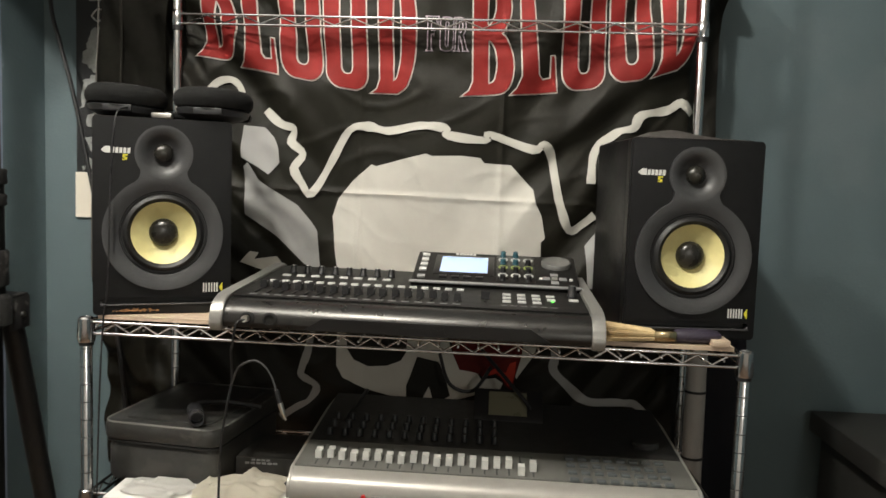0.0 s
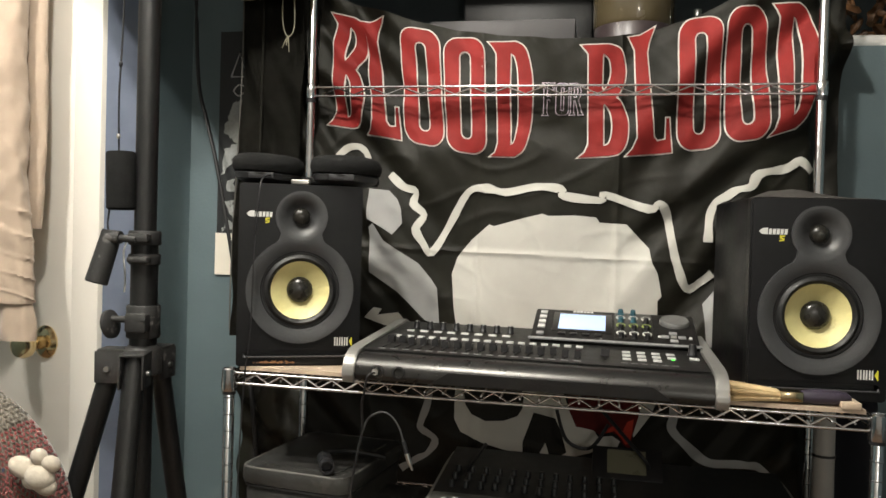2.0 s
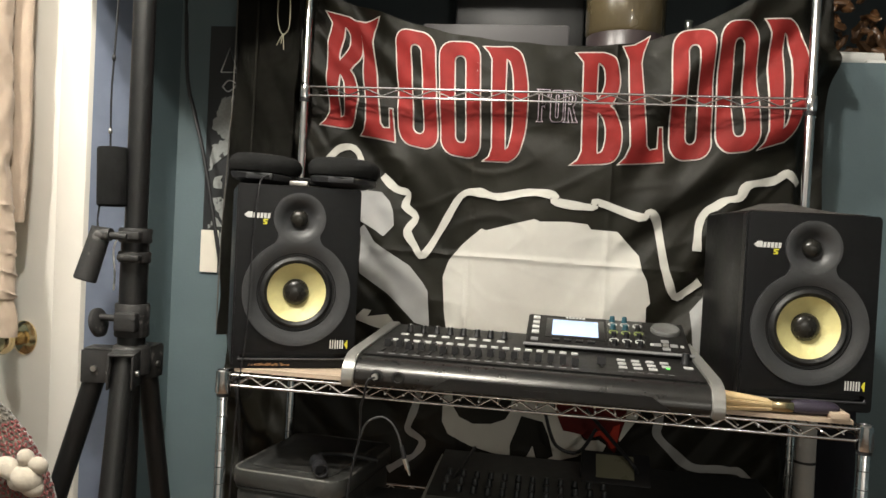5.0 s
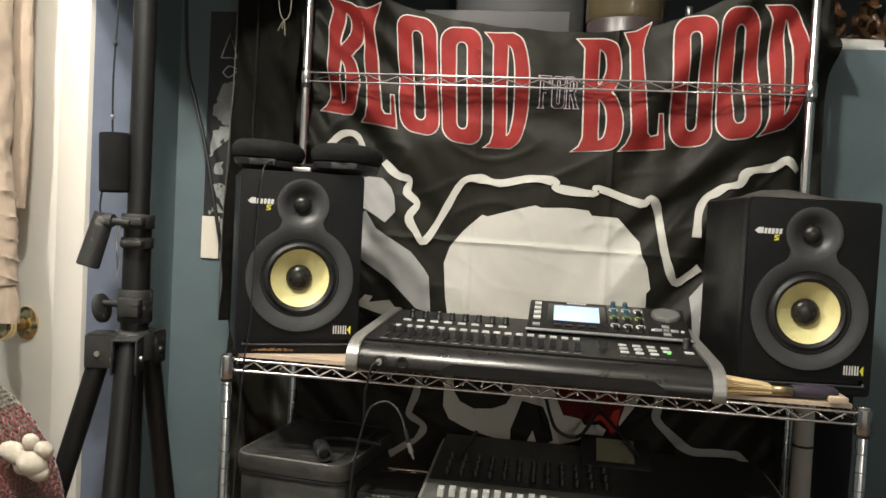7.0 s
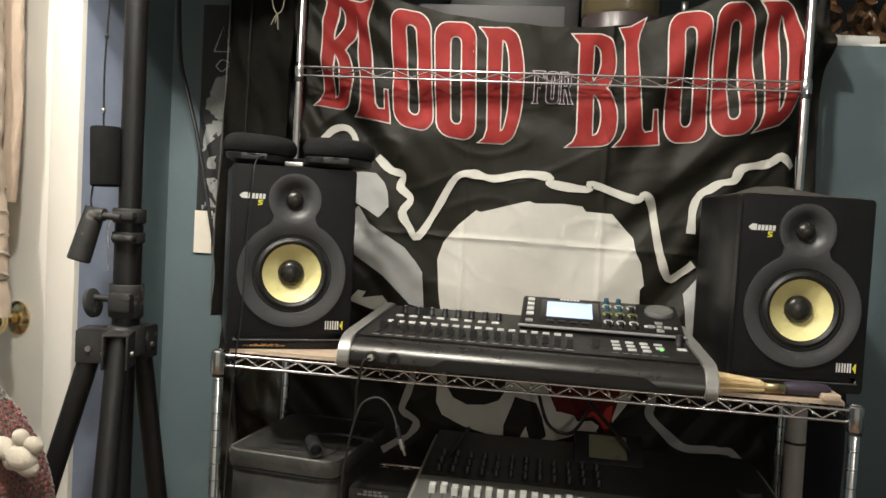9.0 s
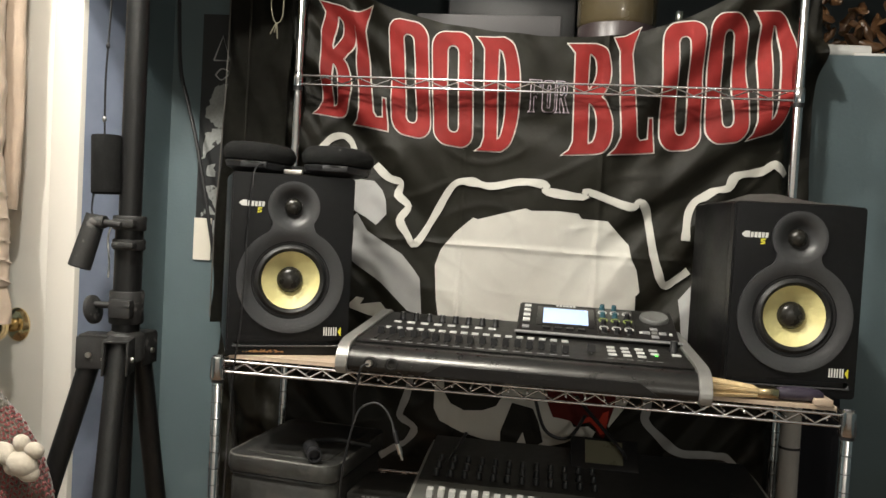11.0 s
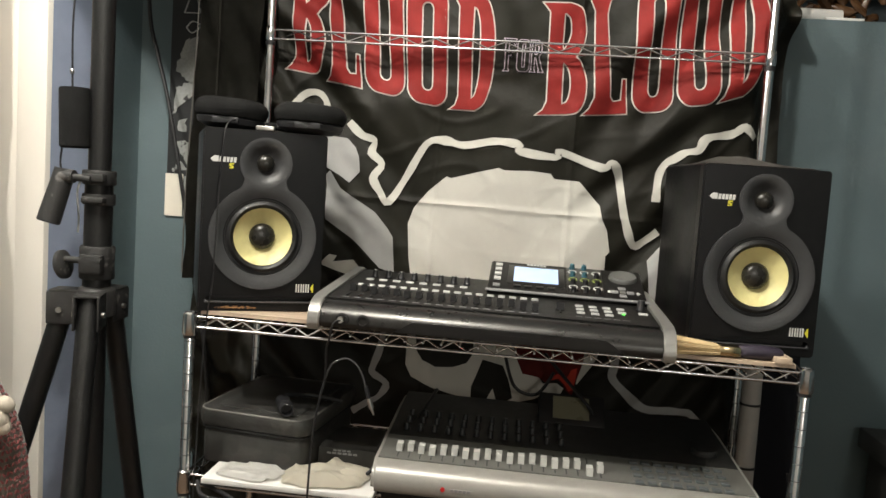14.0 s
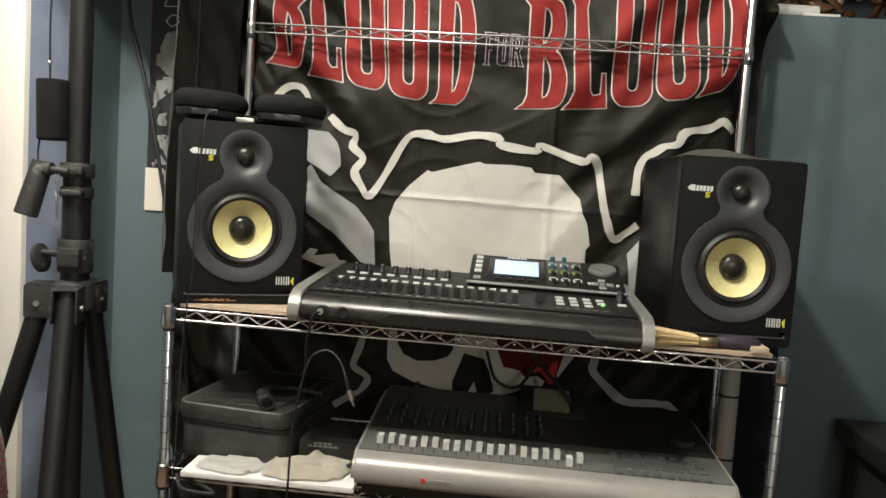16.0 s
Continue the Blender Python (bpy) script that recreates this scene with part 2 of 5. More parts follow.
def prism(bm, poly, y0, y1):
    """Extrude an (x, z) outline from y0 to y1."""
    a = [bm.verts.new((x, y0, z)) for x, z in poly]
    b = [bm.verts.new((x, y1, z)) for x, z in poly]
    bm.faces.new(a)
    bm.faces.new(b[::-1])
    n = len(poly)
    for i in range(n):
        j = (i + 1) % n
        bm.faces.new((a[i], b[i], b[j], a[j]))
    return bm


def side_prism(bm, poly, x0, x1):
    """Extrude a (y, z) outline from x0 to x1."""
    a = [bm.verts.new((x0, y, z)) for y, z in poly]
    b = [bm.verts.new((x1, y, z)) for y, z in poly]
    bm.faces.new(a)
    bm.faces.new(b[::-1])
    n = len(poly)
    for i in range(n):
        j = (i + 1) % n
        bm.faces.new((a[i], b[i], b[j], a[j]))
    return bm


def B():
    return bmesh.new()


# ---------------------------------------------------------------- the room
def wall_between(name, p, q, z0, z1, material, thick=0.06, label=""):
    """An upright wall whose seen face runs from p to q; its thickness lies behind."""
    p, q = Vector((*p, 0)), Vector((*q, 0))
    d = (q - p).normalized()
    n = Vector((-d.y, d.x, 0)) * thick
    bm = B()
    lo = [bm.verts.new(v + Vector((0, 0, z0))) for v in (p, q, q + n, p + n)]
    hi = [bm.verts.new(v + Vector((0, 0, z1))) for v in (p, q, q + n, p + n)]
    bm.faces.new(lo[::-1])
    bm.faces.new(hi)
    for i in range(4):
        j = (i + 1) % 4
        bm.faces.new((lo[i], lo[j], hi[j], hi[i]))
    return solo(name, bm, material, label or "teal-grey painted wall", "wall", kind="structure", smooth=False)


LEDGE = 1.551
BACK = 0.45
CORNER = (-0.315, BACK)
JAMB = (-0.352, 0.372)
CASE = (-0.405, 0.283)
DD = Vector((-0.966, 0.26, 0))      # along the door's wall, away from the rack

wall_between("wall_back_low", (-0.16, BACK), (2.4, BACK), 0.0, LEDGE, WALL, 0.30, "teal-grey half wall with a ledge on top")
wall_between("wall_back_column", CORNER, (-0.16, BACK), 0.0, 2.4, WALL, 0.30)
wall_between("wall_recess", (-0.16, 0.751), (2.4, 0.751), LEDGE + 0.0, 2.4, SHADED_WALL, 0.06, "recess wall behind the ledge, its colour darkened for shade")
# unseen header, added to keep the lamps' light off the recess
wall_between("shade_header", (-0.16, BACK), (2.4, BACK), 1.78, 2.4, WALL, 0.06, "unseen wall added above the recess to shade it")
wall_between("wall_side", JAMB, CORNER, 0.0, 2.4, WALL, 0.03)
wall_between("jamb", CASE, JAMB, 0.0, 2.4, BLUE, 0.03, "blue painted strip of wall beside the door")
wall_between("wall_right", (2.4, BACK), (2.4, -3.2), 0.0, 2.4, WALL, 0.06)
# never in view; off-white so that it reflects fill under the shelf
wall_between("wall_front", (2.4, -3.2), (-1.9, -3.2), 0.0, 2.4, BOUNCE_WHITE, 0.06, "unseen wall, made off-white to bounce fill light")
far = Vector((*CASE, 0)) + DD * 1.5
wall_between("wall_left", (-1.9, -3.2), (-1.9, far.y), 0.0, 2.4, WALL, 0.06)
bm = B()
box(bm, -2.0, 2.5, -3.3, 0.9, -0.06, 0.0)
solo("floor", bm, FLOORM, "brown boarded floor", "floor", kind="structure", smooth=False)
bm = B()
box(bm, -2.0, 2.5, -3.3, 0.9, 2.4, 2.46)
solo("ceiling", bm, CEIL, "off-white painted ceiling", "ceiling", kind="structure", smooth=False)

# the door's wall: casing, door leaf, wall beyond
DOORM = Matrix.Translation((*CASE, 0)) @ Matrix.Rotation(math.atan2(-0.26, 0.966), 4, "Z")
# local frame: x to the right along the wall, -y into the room; the casing's edge at x = 0
bm = B()
box(bm, -0.074, 0.0, -0.012, 0.05, 0.0, 2.12, 0.004)
ob = solo("trim", bm, DOORW, "white painted door casing", "trim", kind="structure")
ob.matrix_basis = DOORM
bm = B()
box(bm, -0.95, -0.876, -0.012, 0.05, 0.0, 2.12, 0.004)
ob = solo("trim", bm, DOORW, "white painted door casing", "trim", kind="structure")
ob.matrix_basis = DOORM
bm = B()
box(bm, -0.874, -0.076, -0.012, 0.05, 2.046, 2.12, 0.004)
ob = solo("trim", bm, DOORW, "white painted head casing", "trim", kind="structure")
ob.matrix_basis = DOORM
bm = B()
box(bm, -1.6, -0.952, 0.0, 0.05, 0.0, 2.4)
box(bm, -0.951, 0.0, 0.0, 0.05, 2.121, 2.4)
ob = solo("wall_door", bm, WALL, "teal-grey wall round the door", "wall", kind="structure", smooth=False)
ob.matrix_basis = DOORM
door = thing("door_1", "closed white painted door with a brass knob", "door", DOORM, kind="structure")
bm = B()
box(bm, -0.872, -0.078, 0.006, 0.045, 0.01, 2.04, 0.003)
part("door_leaf", bm, DOORW, door)
knob = B()
KZ = 0.943
lathe(knob, [(0.0, 0.0), (0.034, 0.0), (0.034, 0.003), (0.028, 0.009), (0.014, 0.012), (0.012, 0.03), (0.016, 0.036), (0.026, 0.043), (0.0285, 0.054), (0.024, 0.064), (0.012, 0.069), (0, 0.07)],
      Matrix.Translation((-0.165, 0.006, KZ)) @ Matrix.Rotation(radians(90), 4, "X"), 40)
part("door_knob", knob, BRASS, door, "polished brass door knob")
bm = B()
box(bm, -0.0795, -0.0765, -0.0, 0.007, KZ - 0.028, KZ + 0.028)
part("latch_plate", bm, BRASS, door)

# ---------------------------------------------------------------- wire rack
XR, YB = 0.905, 0.32


def zs(x):
    """Height of the shelf's top wires: the rack stands a little low on its far side."""
    return 0.969 - 0.0085 * x


rack = thing("wire_rack", "chrome wire shelving rack with a plywood-topped shelf", "shelf")


GROOVE_MESH = []


def post(x, y, top):
    bm = B()
    lathe(bm, [(0.0, 0.0), (0.0080, 0.0), (0.0080, top - 0.004), (0.006, top), (0.0, top)], Matrix.Translation((x, y, 0)), 24)
    ob = part("post", bm, POSTM, rack)
    z = 0.55
    while z < min(top, 1.24) - 0.02:
        if not GROOVE_MESH:
            bm = B()
            lathe(bm, [(0.0079, 0), (0.00815, 0.0003), (0.00815, 0.0013), (0.0079, 0.0016)], None, 20)
            first = part("groove_ring", bm, GROOVE, ob, "fine dark groove ring", Matrix.Translation((x, y, z)))
            GROOVE_MESH.append(first.data)
        else:
            ring = new("groove_ring", GROOVE_MESH[0])
            ring.parent = ob
            ring.matrix_basis = Matrix.Translation((x, y, z))
        z += 0.0254
    return ob


post(0, 0, zs(0) + 0.006)
post(XR, 0, zs(XR) + 0.006)
post(0, YB, 1.95)
post(XR, YB, 1.95)


def collar(x, y, z):
    bm = B()
    lathe(bm, [(0.0085, -0.030), (0.0112, -0.030), (0.0122, -0.025), (0.0108, 0.003), (0.0085, 0.005), (0.0085, -0.030)], Matrix.Translation((x, y, z)), 24)
    c = part("collar", bm, CHROME, rack)
    bm = B()
    lathe(bm, [(0.0081, -0.035), (0.0098, -0.035), (0.0098, -0.030), (0.0081, -0.030)], Matrix.Translation((x, y, z)), 20)
    part("sleeve", bm, DARKRING, c, "black plastic split sleeve")


def truss(name, p, q, parent, gap=0.016, pitch=0.040, r=0.0021, phase=0.0):
    """Two level wires with a zigzag wire between them."""
    p, q = Vector(p), Vector(q)
    d = q - p
    L = d.length
    u = d / L
    down = Vector((0, 0, -gap))
    ob = new(name)
    ob.parent = parent
    bm = B()
    rod(bm, p, q, r, seg=10)
    part("upper_wire", bm, CHROME, ob)
    bm = B()
    rod(bm, p + down, q + down, r, seg=10)
    part("lower_wire", bm, CHROME, ob)
    bm = B()
    pts, s, k = [], 0.012 + phase, 0
    while s < L - 0.008:
        pts.append(p + u * s + (Vector((0, 0, -0.002)) if k % 2 else down + Vector((0, 0, 0.002))))
        s += pitch / 2
        k += 1
    tube(bm, pts, 0.0016, 6)
    part("zigzag_wire", bm, CHROME, ob)
    return ob


def wire_shelf(z_of, drop=0.0045):
    for (x, y) in ((0, 0), (XR, 0), (0, YB), (XR, YB)):
        collar(x, y, z_of(x) + 0.002)
    truss("front_truss", (0.010, 0, z_of(0)), (XR - 0.010, 0, z_of(XR)), rack)
    truss("back_truss", (0.010, YB, z_of(0)), (XR - 0.010, YB, z_of(XR)), rack)
    truss("side_truss", (0, 0.014, z_of(0)), (0, YB - 0.014, z_of(0)), rack)
    truss("side_truss", (XR, 0.014, z_of(XR)), (XR, YB - 0.014, z_of(XR)), rack)
    for i in range(32):
        x = 0.028 + i * (XR - 0.056) / 31
        bm = B()
        rod(bm, (x, -0.002, z_of(x) - drop), (x, YB + 0.002, z_of(x) - drop), 0.0016, seg=6)
        part("deck_wire", bm, CHROME, rack)


wire_shelf(zs, 0.0080)
LOW = 0.7225
wire_shelf(lambda x: LOW - 0.0085 * x)
wire_shelf(lambda x: 0.16 - 0.0085 * x)
# the single rail between the rear posts, and the top shelf out of sight above
truss("rear_rail", (0.010, YB - 0.004, 1.457), (XR - 0.010, YB - 0.004, 1.457), rack, gap=0.0165, pitch=0.064, r=0.0022)
for x in (0, XR):
    bm = B()
    lathe(bm, [(0.0081, -0.022), (0.0098, -0.022), (0.0103, -0.017), (0.0098, 0.003), (0.0081, 0.005), (0.0081, -0.022)], Matrix.Translation((x, YB, 1.459)), 24)
    c = part("rail_collar", bm, CHROME, rack)
    bm = B()
    lathe(bm, [(0.0081, -0.030), (0.0093, -0.030), (0.0093, -0.0222), (0.0081, -0.0222)], Matrix.Translation((x, YB, 1.459)), 20)
    part("sleeve", bm, DARKRING, c, "black plastic split sleeve")

bm = B()
side = [(0.012, zs(0.012)), (XR - 0.012, zs(XR)), (XR - 0.012, zs(XR) + 0.006), (0.012, zs(0.012) + 0.006)]
prism(bm, [(x, z + (0.0031 if k > 1 else 0.0030)) for k, (x, z) in enumerate(side)], 0.0100, YB - 0.01)
solo("plywood_board", bm, BOARD, "thin pale plywood board lying on the wire shelf", "board", smooth=False)


def board_top(x):
    return zs(x) + 0.0091


# ---------------------------------------------------------------- studio monitors
def ring_pts(cx, cz, r, a0, a1, n):
    return [(cx + r * math.cos(radians(a0 + (a1 - a0) * i / n)), cz + r * math.sin(radians(a0 + (a1 - a0) * i / n))) for i in range(n + 1)]


def fill_rings(bm, outer, holes, y, rings=()):
    """A flat face with holes in the plane y, from closed outlines of (x, z)."""
    from mathutils.geometry import delaunay_2d_cdt
    co, ed = [], []
    for loop in [outer] + holes + list(rings):
        s = len(co)
        co += [Vector(p) for p in loop]
        ed += [(s + i, s + (i + 1) % len(loop)) for i in range(len(loop))]
    vs, es, fs, *_ = delaunay_2d_cdt(co, ed, [], 1, 1e-6)
    keep = [f for f in fs if inside(sum((vs[i] for i in f), Vector((0, 0))) / len(f), outer, holes)]
    bv = [bm.verts.new((v.x, y, v.y)) for v in vs]
    for f in keep:
        bm.faces.new([bv[i] for i in f])


def in_poly(p, poly):
    c, j = False, len(poly) - 1
    for i in range(len(poly)):
        (xi, yi), (xj, yj) = poly[i], poly[j]
        if (yi > p[1]) != (yj > p[1]) and p[0] < (xj - xi) * (p[1] - yi) / (yj - yi) + xi:
            c = not c
        j = i
    return c


def inside(p, outer, holes):
    return in_poly(p, outer) and not any(in_poly(p, h) for h in holes)


def extrude_back(bm, depth):
    r = bmesh.ops.extrude_face_region(bm, geom=list(bm.faces))
    for v in r["geom"]:
        if isinstance(v, bmesh.types.BMVert):
            v.co.y += depth


def rrect(x0, x1, z0, z1, rx, rz, n=6):
    out = []
    for cx, cz, a in ((x1 - rx, z1 - rz, 0), (x0 + rx, z1 - rz, 90), (x0 + rx, z0 + rz, 180), (x1 - rx, z0 + rz, 270)):
        out += [(cx + rx * math.cos(radians(a + 90 * i / n)), cz + rz * math.sin(radians(a + 90 * i / n))) for i in range(n + 1)]
    return out


SW, SH, SD = 0.187, 0.2785, 0.225
WZ, TZ, WR, TR = 0.1165, 0.2292, 0.0815, 0.0393


def figure_eight():
    # big circle, small circle and a filleted waist
    pts = ring_pts(0, WZ, WR, 90 + 27, 360 + 90 - 27, 64)
    pts += [(0.0338, 0.1935), (0.0322, 0.1975), (0.0312, 0.2020)]
    pts += ring_pts(0, TZ, TR, -36, 180 + 36, 44)
    pts += [(-0.0312, 0.2020), (-0.0322, 0.1975), (-0.0338, 0.1935)]
    return pts


def monitor(m, label, wear):
    sp = thing("studio_monitor", label, "loudspeaker", m, group="pair of studio monitors")
    bm = B()
    box(bm, -SW / 2 + 0.0005, SW / 2 - 0.0005, 0.0195, SD, 0.0005, SH - 0.0005, 0.004, 2)
    cab = part("cabinet", bm, CABINET, sp)
    bm = B()
    fill_rings(bm, rrect(-SW / 2, SW / 2, 0.0, SH, 0.006, 0.006, 4), [ring_pts(0, WZ, 0.0585, 0, 354, 59), ring_pts(0, TZ, 0.0333, 0, 352, 44), rrect(-0.083, 0.083, 0.0150, 0.0240, 0.004, 0.004, 4)], 0.0)
    extrude_back(bm, 0.0195)
    bmesh.ops.bevel(bm, geom=[e for e in bm.edges if abs(e.verts[0].co.y) < 1e-6 and abs(e.verts[1].co.y) < 1e-6 and e.calc_face_angle(0) > 1.0 and max(abs(v.co.x) for v in e.verts) > 0.0001 and (max(abs(v.co.x) for v in e.verts) > SW / 2 - 0.007 or min(v.co.z for v in e.verts) < 0.001 or max(v.co.z for v in e.verts) > SH - 0.001)], offset=0.0025, segments=2, affect="EDGES")
    part("baffle", bm, CABINET, sp, "black front baffle")
    # slot port with a rounded lip, and the worn strip of baffle under it
    bm = B()
    box(bm, -0.0828, 0.0828, 0.0140, 0.0193, 0.0152, 0.0238)
    part("slot_port", bm, RUBBER, sp, "dark bass-port slot")
    bm = B()
    tube(bm, spline([(-0.0825, -0.0004, 0.0185), (-0.0800, -0.0012, 0.0152), (-0.070, -0.0014, 0.0146), (0.070, -0.0014, 0.0146), (0.0800, -0.0012, 0.0152), (0.0825, -0.0004, 0.0185)], 5), 0.0014, 8)
    part("port_lip", bm, SATIN, sp, "rounded lip of the slot")
    rw = random.Random(wear)
    bm = B()
    x0, x1 = (-0.068, -0.006) if wear == 1 else (-0.020, 0.030)
    n = 22
    up = [(x0 + (x1 - x0) * i / n, 0.0062 + 0.0040 * rw.random() * math.sin(math.pi * (i + 0.5) / (n + 1))) for i in range(n + 1)]
    dn = [(x, 0.0052 - 0.0016 * rw.random()) for x, _ in up]
    prism(bm, up + dn[::-1], -0.0006, 0.001)
    part("worn_patch", bm, WORN, sp, "paint worn to bare brown board", smooth=False)
    # raised rim round both drivers
    bm = B()
    fill_rings(bm, figure_eight(), [ring_pts(0, WZ, 0.0575, 0, 354, 59), ring_pts(0, TZ, 0.0335, 0, 352, 44)], -0.0045, [ring_pts(0, WZ, 0.0690, 0, 354, 59), ring_pts(0, TZ, 0.0362, 0, 352, 44)])
    for v in bm.verts:
        # dished towards both drivers
        if math.hypot(v.co.x, v.co.z - WZ) < 0.0585 or math.hypot(v.co.x, v.co.z - TZ) < 0.0345:
            v.co.y = 0.0012
    extrude_back(bm, 0.005)
    rim = part("driver_rim", bm, SATIN, sp, "satin grey moulded rim round both drivers")
    front = Matrix.Rotation(radians(90), 4, "X")
    bm = B()
    lathe(bm, [(0.0580, -0.0016), (0.0570, 0.0008), (0.0550, 0.0005), (0.0540, 0.0018), (0.0520, 0.0046), (0.0495, 0.0056), (0.0470, 0.0042), (0.0450, 0.0012), (0.0435, -0.001)], Matrix.Translation((0, 0, WZ)) @ front, 56)
    wf = part("woofer", bm, RUBBER, sp, "black rubber roll surround")
    bm = B()
    lathe(bm, [(0.0445, 0.0005), (0.043, -0.001), (0.0195, -0.014)], Matrix.Translation((0, 0, WZ)) @ front, 56)
    part("cone", bm, YELLOW, wf, "yellow woven cone")
    bm = B()
    lathe(bm, [(0.0200, -0.0140), (0.0195, -0.009), (0.016, -0.0045), (0.010, -0.002), (0, -0.001)], Matrix.Translation((0, 0, WZ)) @ front, 40)
    part("dust_cap", bm, DUSTCAP, wf)
    bm = B()
    lathe(bm, [(0.0362, 0.0046), (0.0335, 0.0043), (0.0300, 0.0034), (0.0265, 0.0018), (0.0230, -0.0008), (0.0195, -0.0038), (0.0160, -0.0062), (0.0135, -0.0072)], Matrix.Translation((0, 0, TZ)) @ front, 44)
    tw = part("tweeter_guide", bm, SATIN, sp)
    bm = B()
    lathe(bm, [(0.0140, -0.0072), (0.0130, -0.002), (0.0105, 0.0018), (0.006, 0.004), (0, 0.0048)], Matrix.Translation((0, 0, TZ)) @ front, 32)
    part("dome", bm, DUSTCAP, tw, "glossy black dome")
    # plain printed badges
    bm = B()
    prism(bm, [(-0.0825, 0.2315), (-0.0770, 0.2365), (-0.0705, 0.2365), (-0.0705, 0.2275), (-0.0780, 0.2275)], -0.0006, 0.001)
    for k in range(5):
        x = -0.0695 + k * 0.0052
        prism(bm, [(x, 0.2275), (x + 0.0039, 0.2275), (x + 0.0046, 0.2352), (x + 0.0007, 0.2352)], -0.0006, 0.001)
    part("badge", bm, WHITEINK, sp, "small white badge print", smooth=False)
    bm = B()
    prism(bm, [(-0.0545, 0.2262), (-0.0475, 0.2266), (-0.0478, 0.2243), (-0.0515, 0.2240), (-0.0513, 0.2228), (-0.0482, 0.2222), (-0.0485, 0.2188), (-0.0550, 0.2180), (-0.0549, 0.2198), (-0.0512, 0.2202), (-0.0512, 0.2212), (-0.0546, 0.2218)], -0.0006, 0.001)
    part("badge_numeral", bm, YELLOWINK, sp, "small yellow badge mark", smooth=False)
    bm = B()
    for k in range(3):
        for e in (0.0, 0.0036):
            box(bm, 0.0540 + k * 0.0076 + e, 0.0560 + k * 0.0076 + e, -0.0006, 0.001, 0.0308, 0.0440)
    part("maker_mark", bm, WHITEINK, sp, "white maker's mark as plain bars", smooth=False)
    bm = B()
    prism(bm, [(0.0765, 0.0372), (0.0805, 0.0440), (0.0815, 0.0440), (0.0815, 0.0305), (0.0805, 0.0305)], -0.0006, 0.001)
    part("maker_arrow", bm, YELLOWINK, sp, smooth=False)
    return sp


LB = (0.0941, 0.0392)      # middle of each baffle
RB = (0.8422, 0.0564)
LTURN, RTURN = 24.4, 3.8
lz, rz = board_top(0.10) + 0.0004, board_top(0.84) + 0.0004
monitor(pose(*LB, lz, 0, 0, LTURN), "black studio monitor with yellow cone, headphones resting on top", 1)
monitor(pose(*RB, rz, 0, 0, RTURN), "black studio monitor with yellow cone, grey cloth on top", 2)

# grey cloth draped on the far monitor's top
bm = B()
n = 14
grid = [[None] * (n + 1) for _ in range(n + 1)]
for i in range(n + 1):
    for j in range(n + 1):
        u, v = i / n, j / n
        edge = min(u, 1 - u, v, 1 - v)
        h = 0.0015 + 0.016 * min(1, edge * 4) * (0.35 + 0.80 * math.exp(-((u - 0.36) ** 2) * 16)) * (0.8 + 0.25 * noise.noise((u * 4, v * 4, 2)))
        grid[i][j] = bm.verts.new((-0.082 + 0.165 * u, 0.012 + 0.19 * v, SH + h))
for i in range(n):
    for j in range(n):
        bm.faces.new((grid[i][j], grid[i + 1][j], grid[i + 1][j + 1], grid[i][j + 1]))
bmesh.ops.solidify(bm, geom=list(bm.faces), thickness=0.0012)
GREYCLOTH = mat("grey_cloth", (0.13, 0.12, 0.11), 0.9, 0, 60, 0.2, 0.5, 600)
ob = solo("folded_cloth", bm, GREYCLOTH, "grey folded cloth lying on the monitor", "cloth")
ob.matrix_basis = pose(*RB, rz, 0, 0, RTURN)

# ---------------------------------------------------------------- digital recorder on the shelf
MX0, MX1, MY = 0.1955, 0.7095, -0.056
mixer = thing("digital_multitrack_recorder", "black digital multitrack recorder with silver end cheeks and lit screen", "recorder",
              Matrix.Translation((MX0, MY, board_top(0.45) + 0.003)) @ Matrix.Rotation(radians(0.48), 4, "Y") @ pose(0, 0, 0, 0, 0, -0.8))
MW, MD = 0.514, 0.365
# panel height over the depth
FZ, RZ_ = 0.040, 0.0545


def ph(y):
    return FZ + (RZ_ - FZ) * max(0.0, (y - 0.045)) / 0.30


body = [(0.004, 0.004), (0.0, 0.010)] + [(0.030 - 0.030 * math.cos(radians(a)), 0.012 + 0.0268 * math.sin(radians(a))) for a in range(0, 91, 9)] + [(0.045, FZ), (0.300, ph(0.300)), (0.314, ph(0.300) - 0.006), (0.317, 0.01), (0.310, 0.004)]
bm = B()
side_prism(bm, body, 0.016, MW - 0.016)
part("body", bm, MIXFRONT, mixer)
bm = B()
side_prism(bm, [(0.036, ph(0.036) + 0.0003), (0.047, ph(0.047) + 0.0005), (0.298, ph(0.298) + 0.0005), (0.298, ph(0.298) + 0.0022), (0.047, ph(0.047) + 0.0022), (0.036, ph(0.036) + 0.0012)], 0.018, MW - 0.018)
part("control_panel", bm, MIXBODY, mixer, "black control panel")
cheek = [(0.0, -0.001), (-0.005, 0.006)] + [(0.030 - 0.035 * math.cos(radians(a)), 0.013 + 0.0305 * math.sin(radians(a))) for a in range(0, 91, 15)] + [(0.048, 0.0455), (0.302, 0.0580), (0.318, 0.053), (0.320, -0.001)]
for x in (0.0, MW - 0.017):
    bm = B()
    side_prism(bm, cheek, x, x + 0.017)
    bmesh.ops.bevel(bm, geom=list(bm.edges), offset=0.0014, segments=2, affect="EDGES")
    part("end_cheek", bm, MIXSIDE, mixer, "silver end cheek")
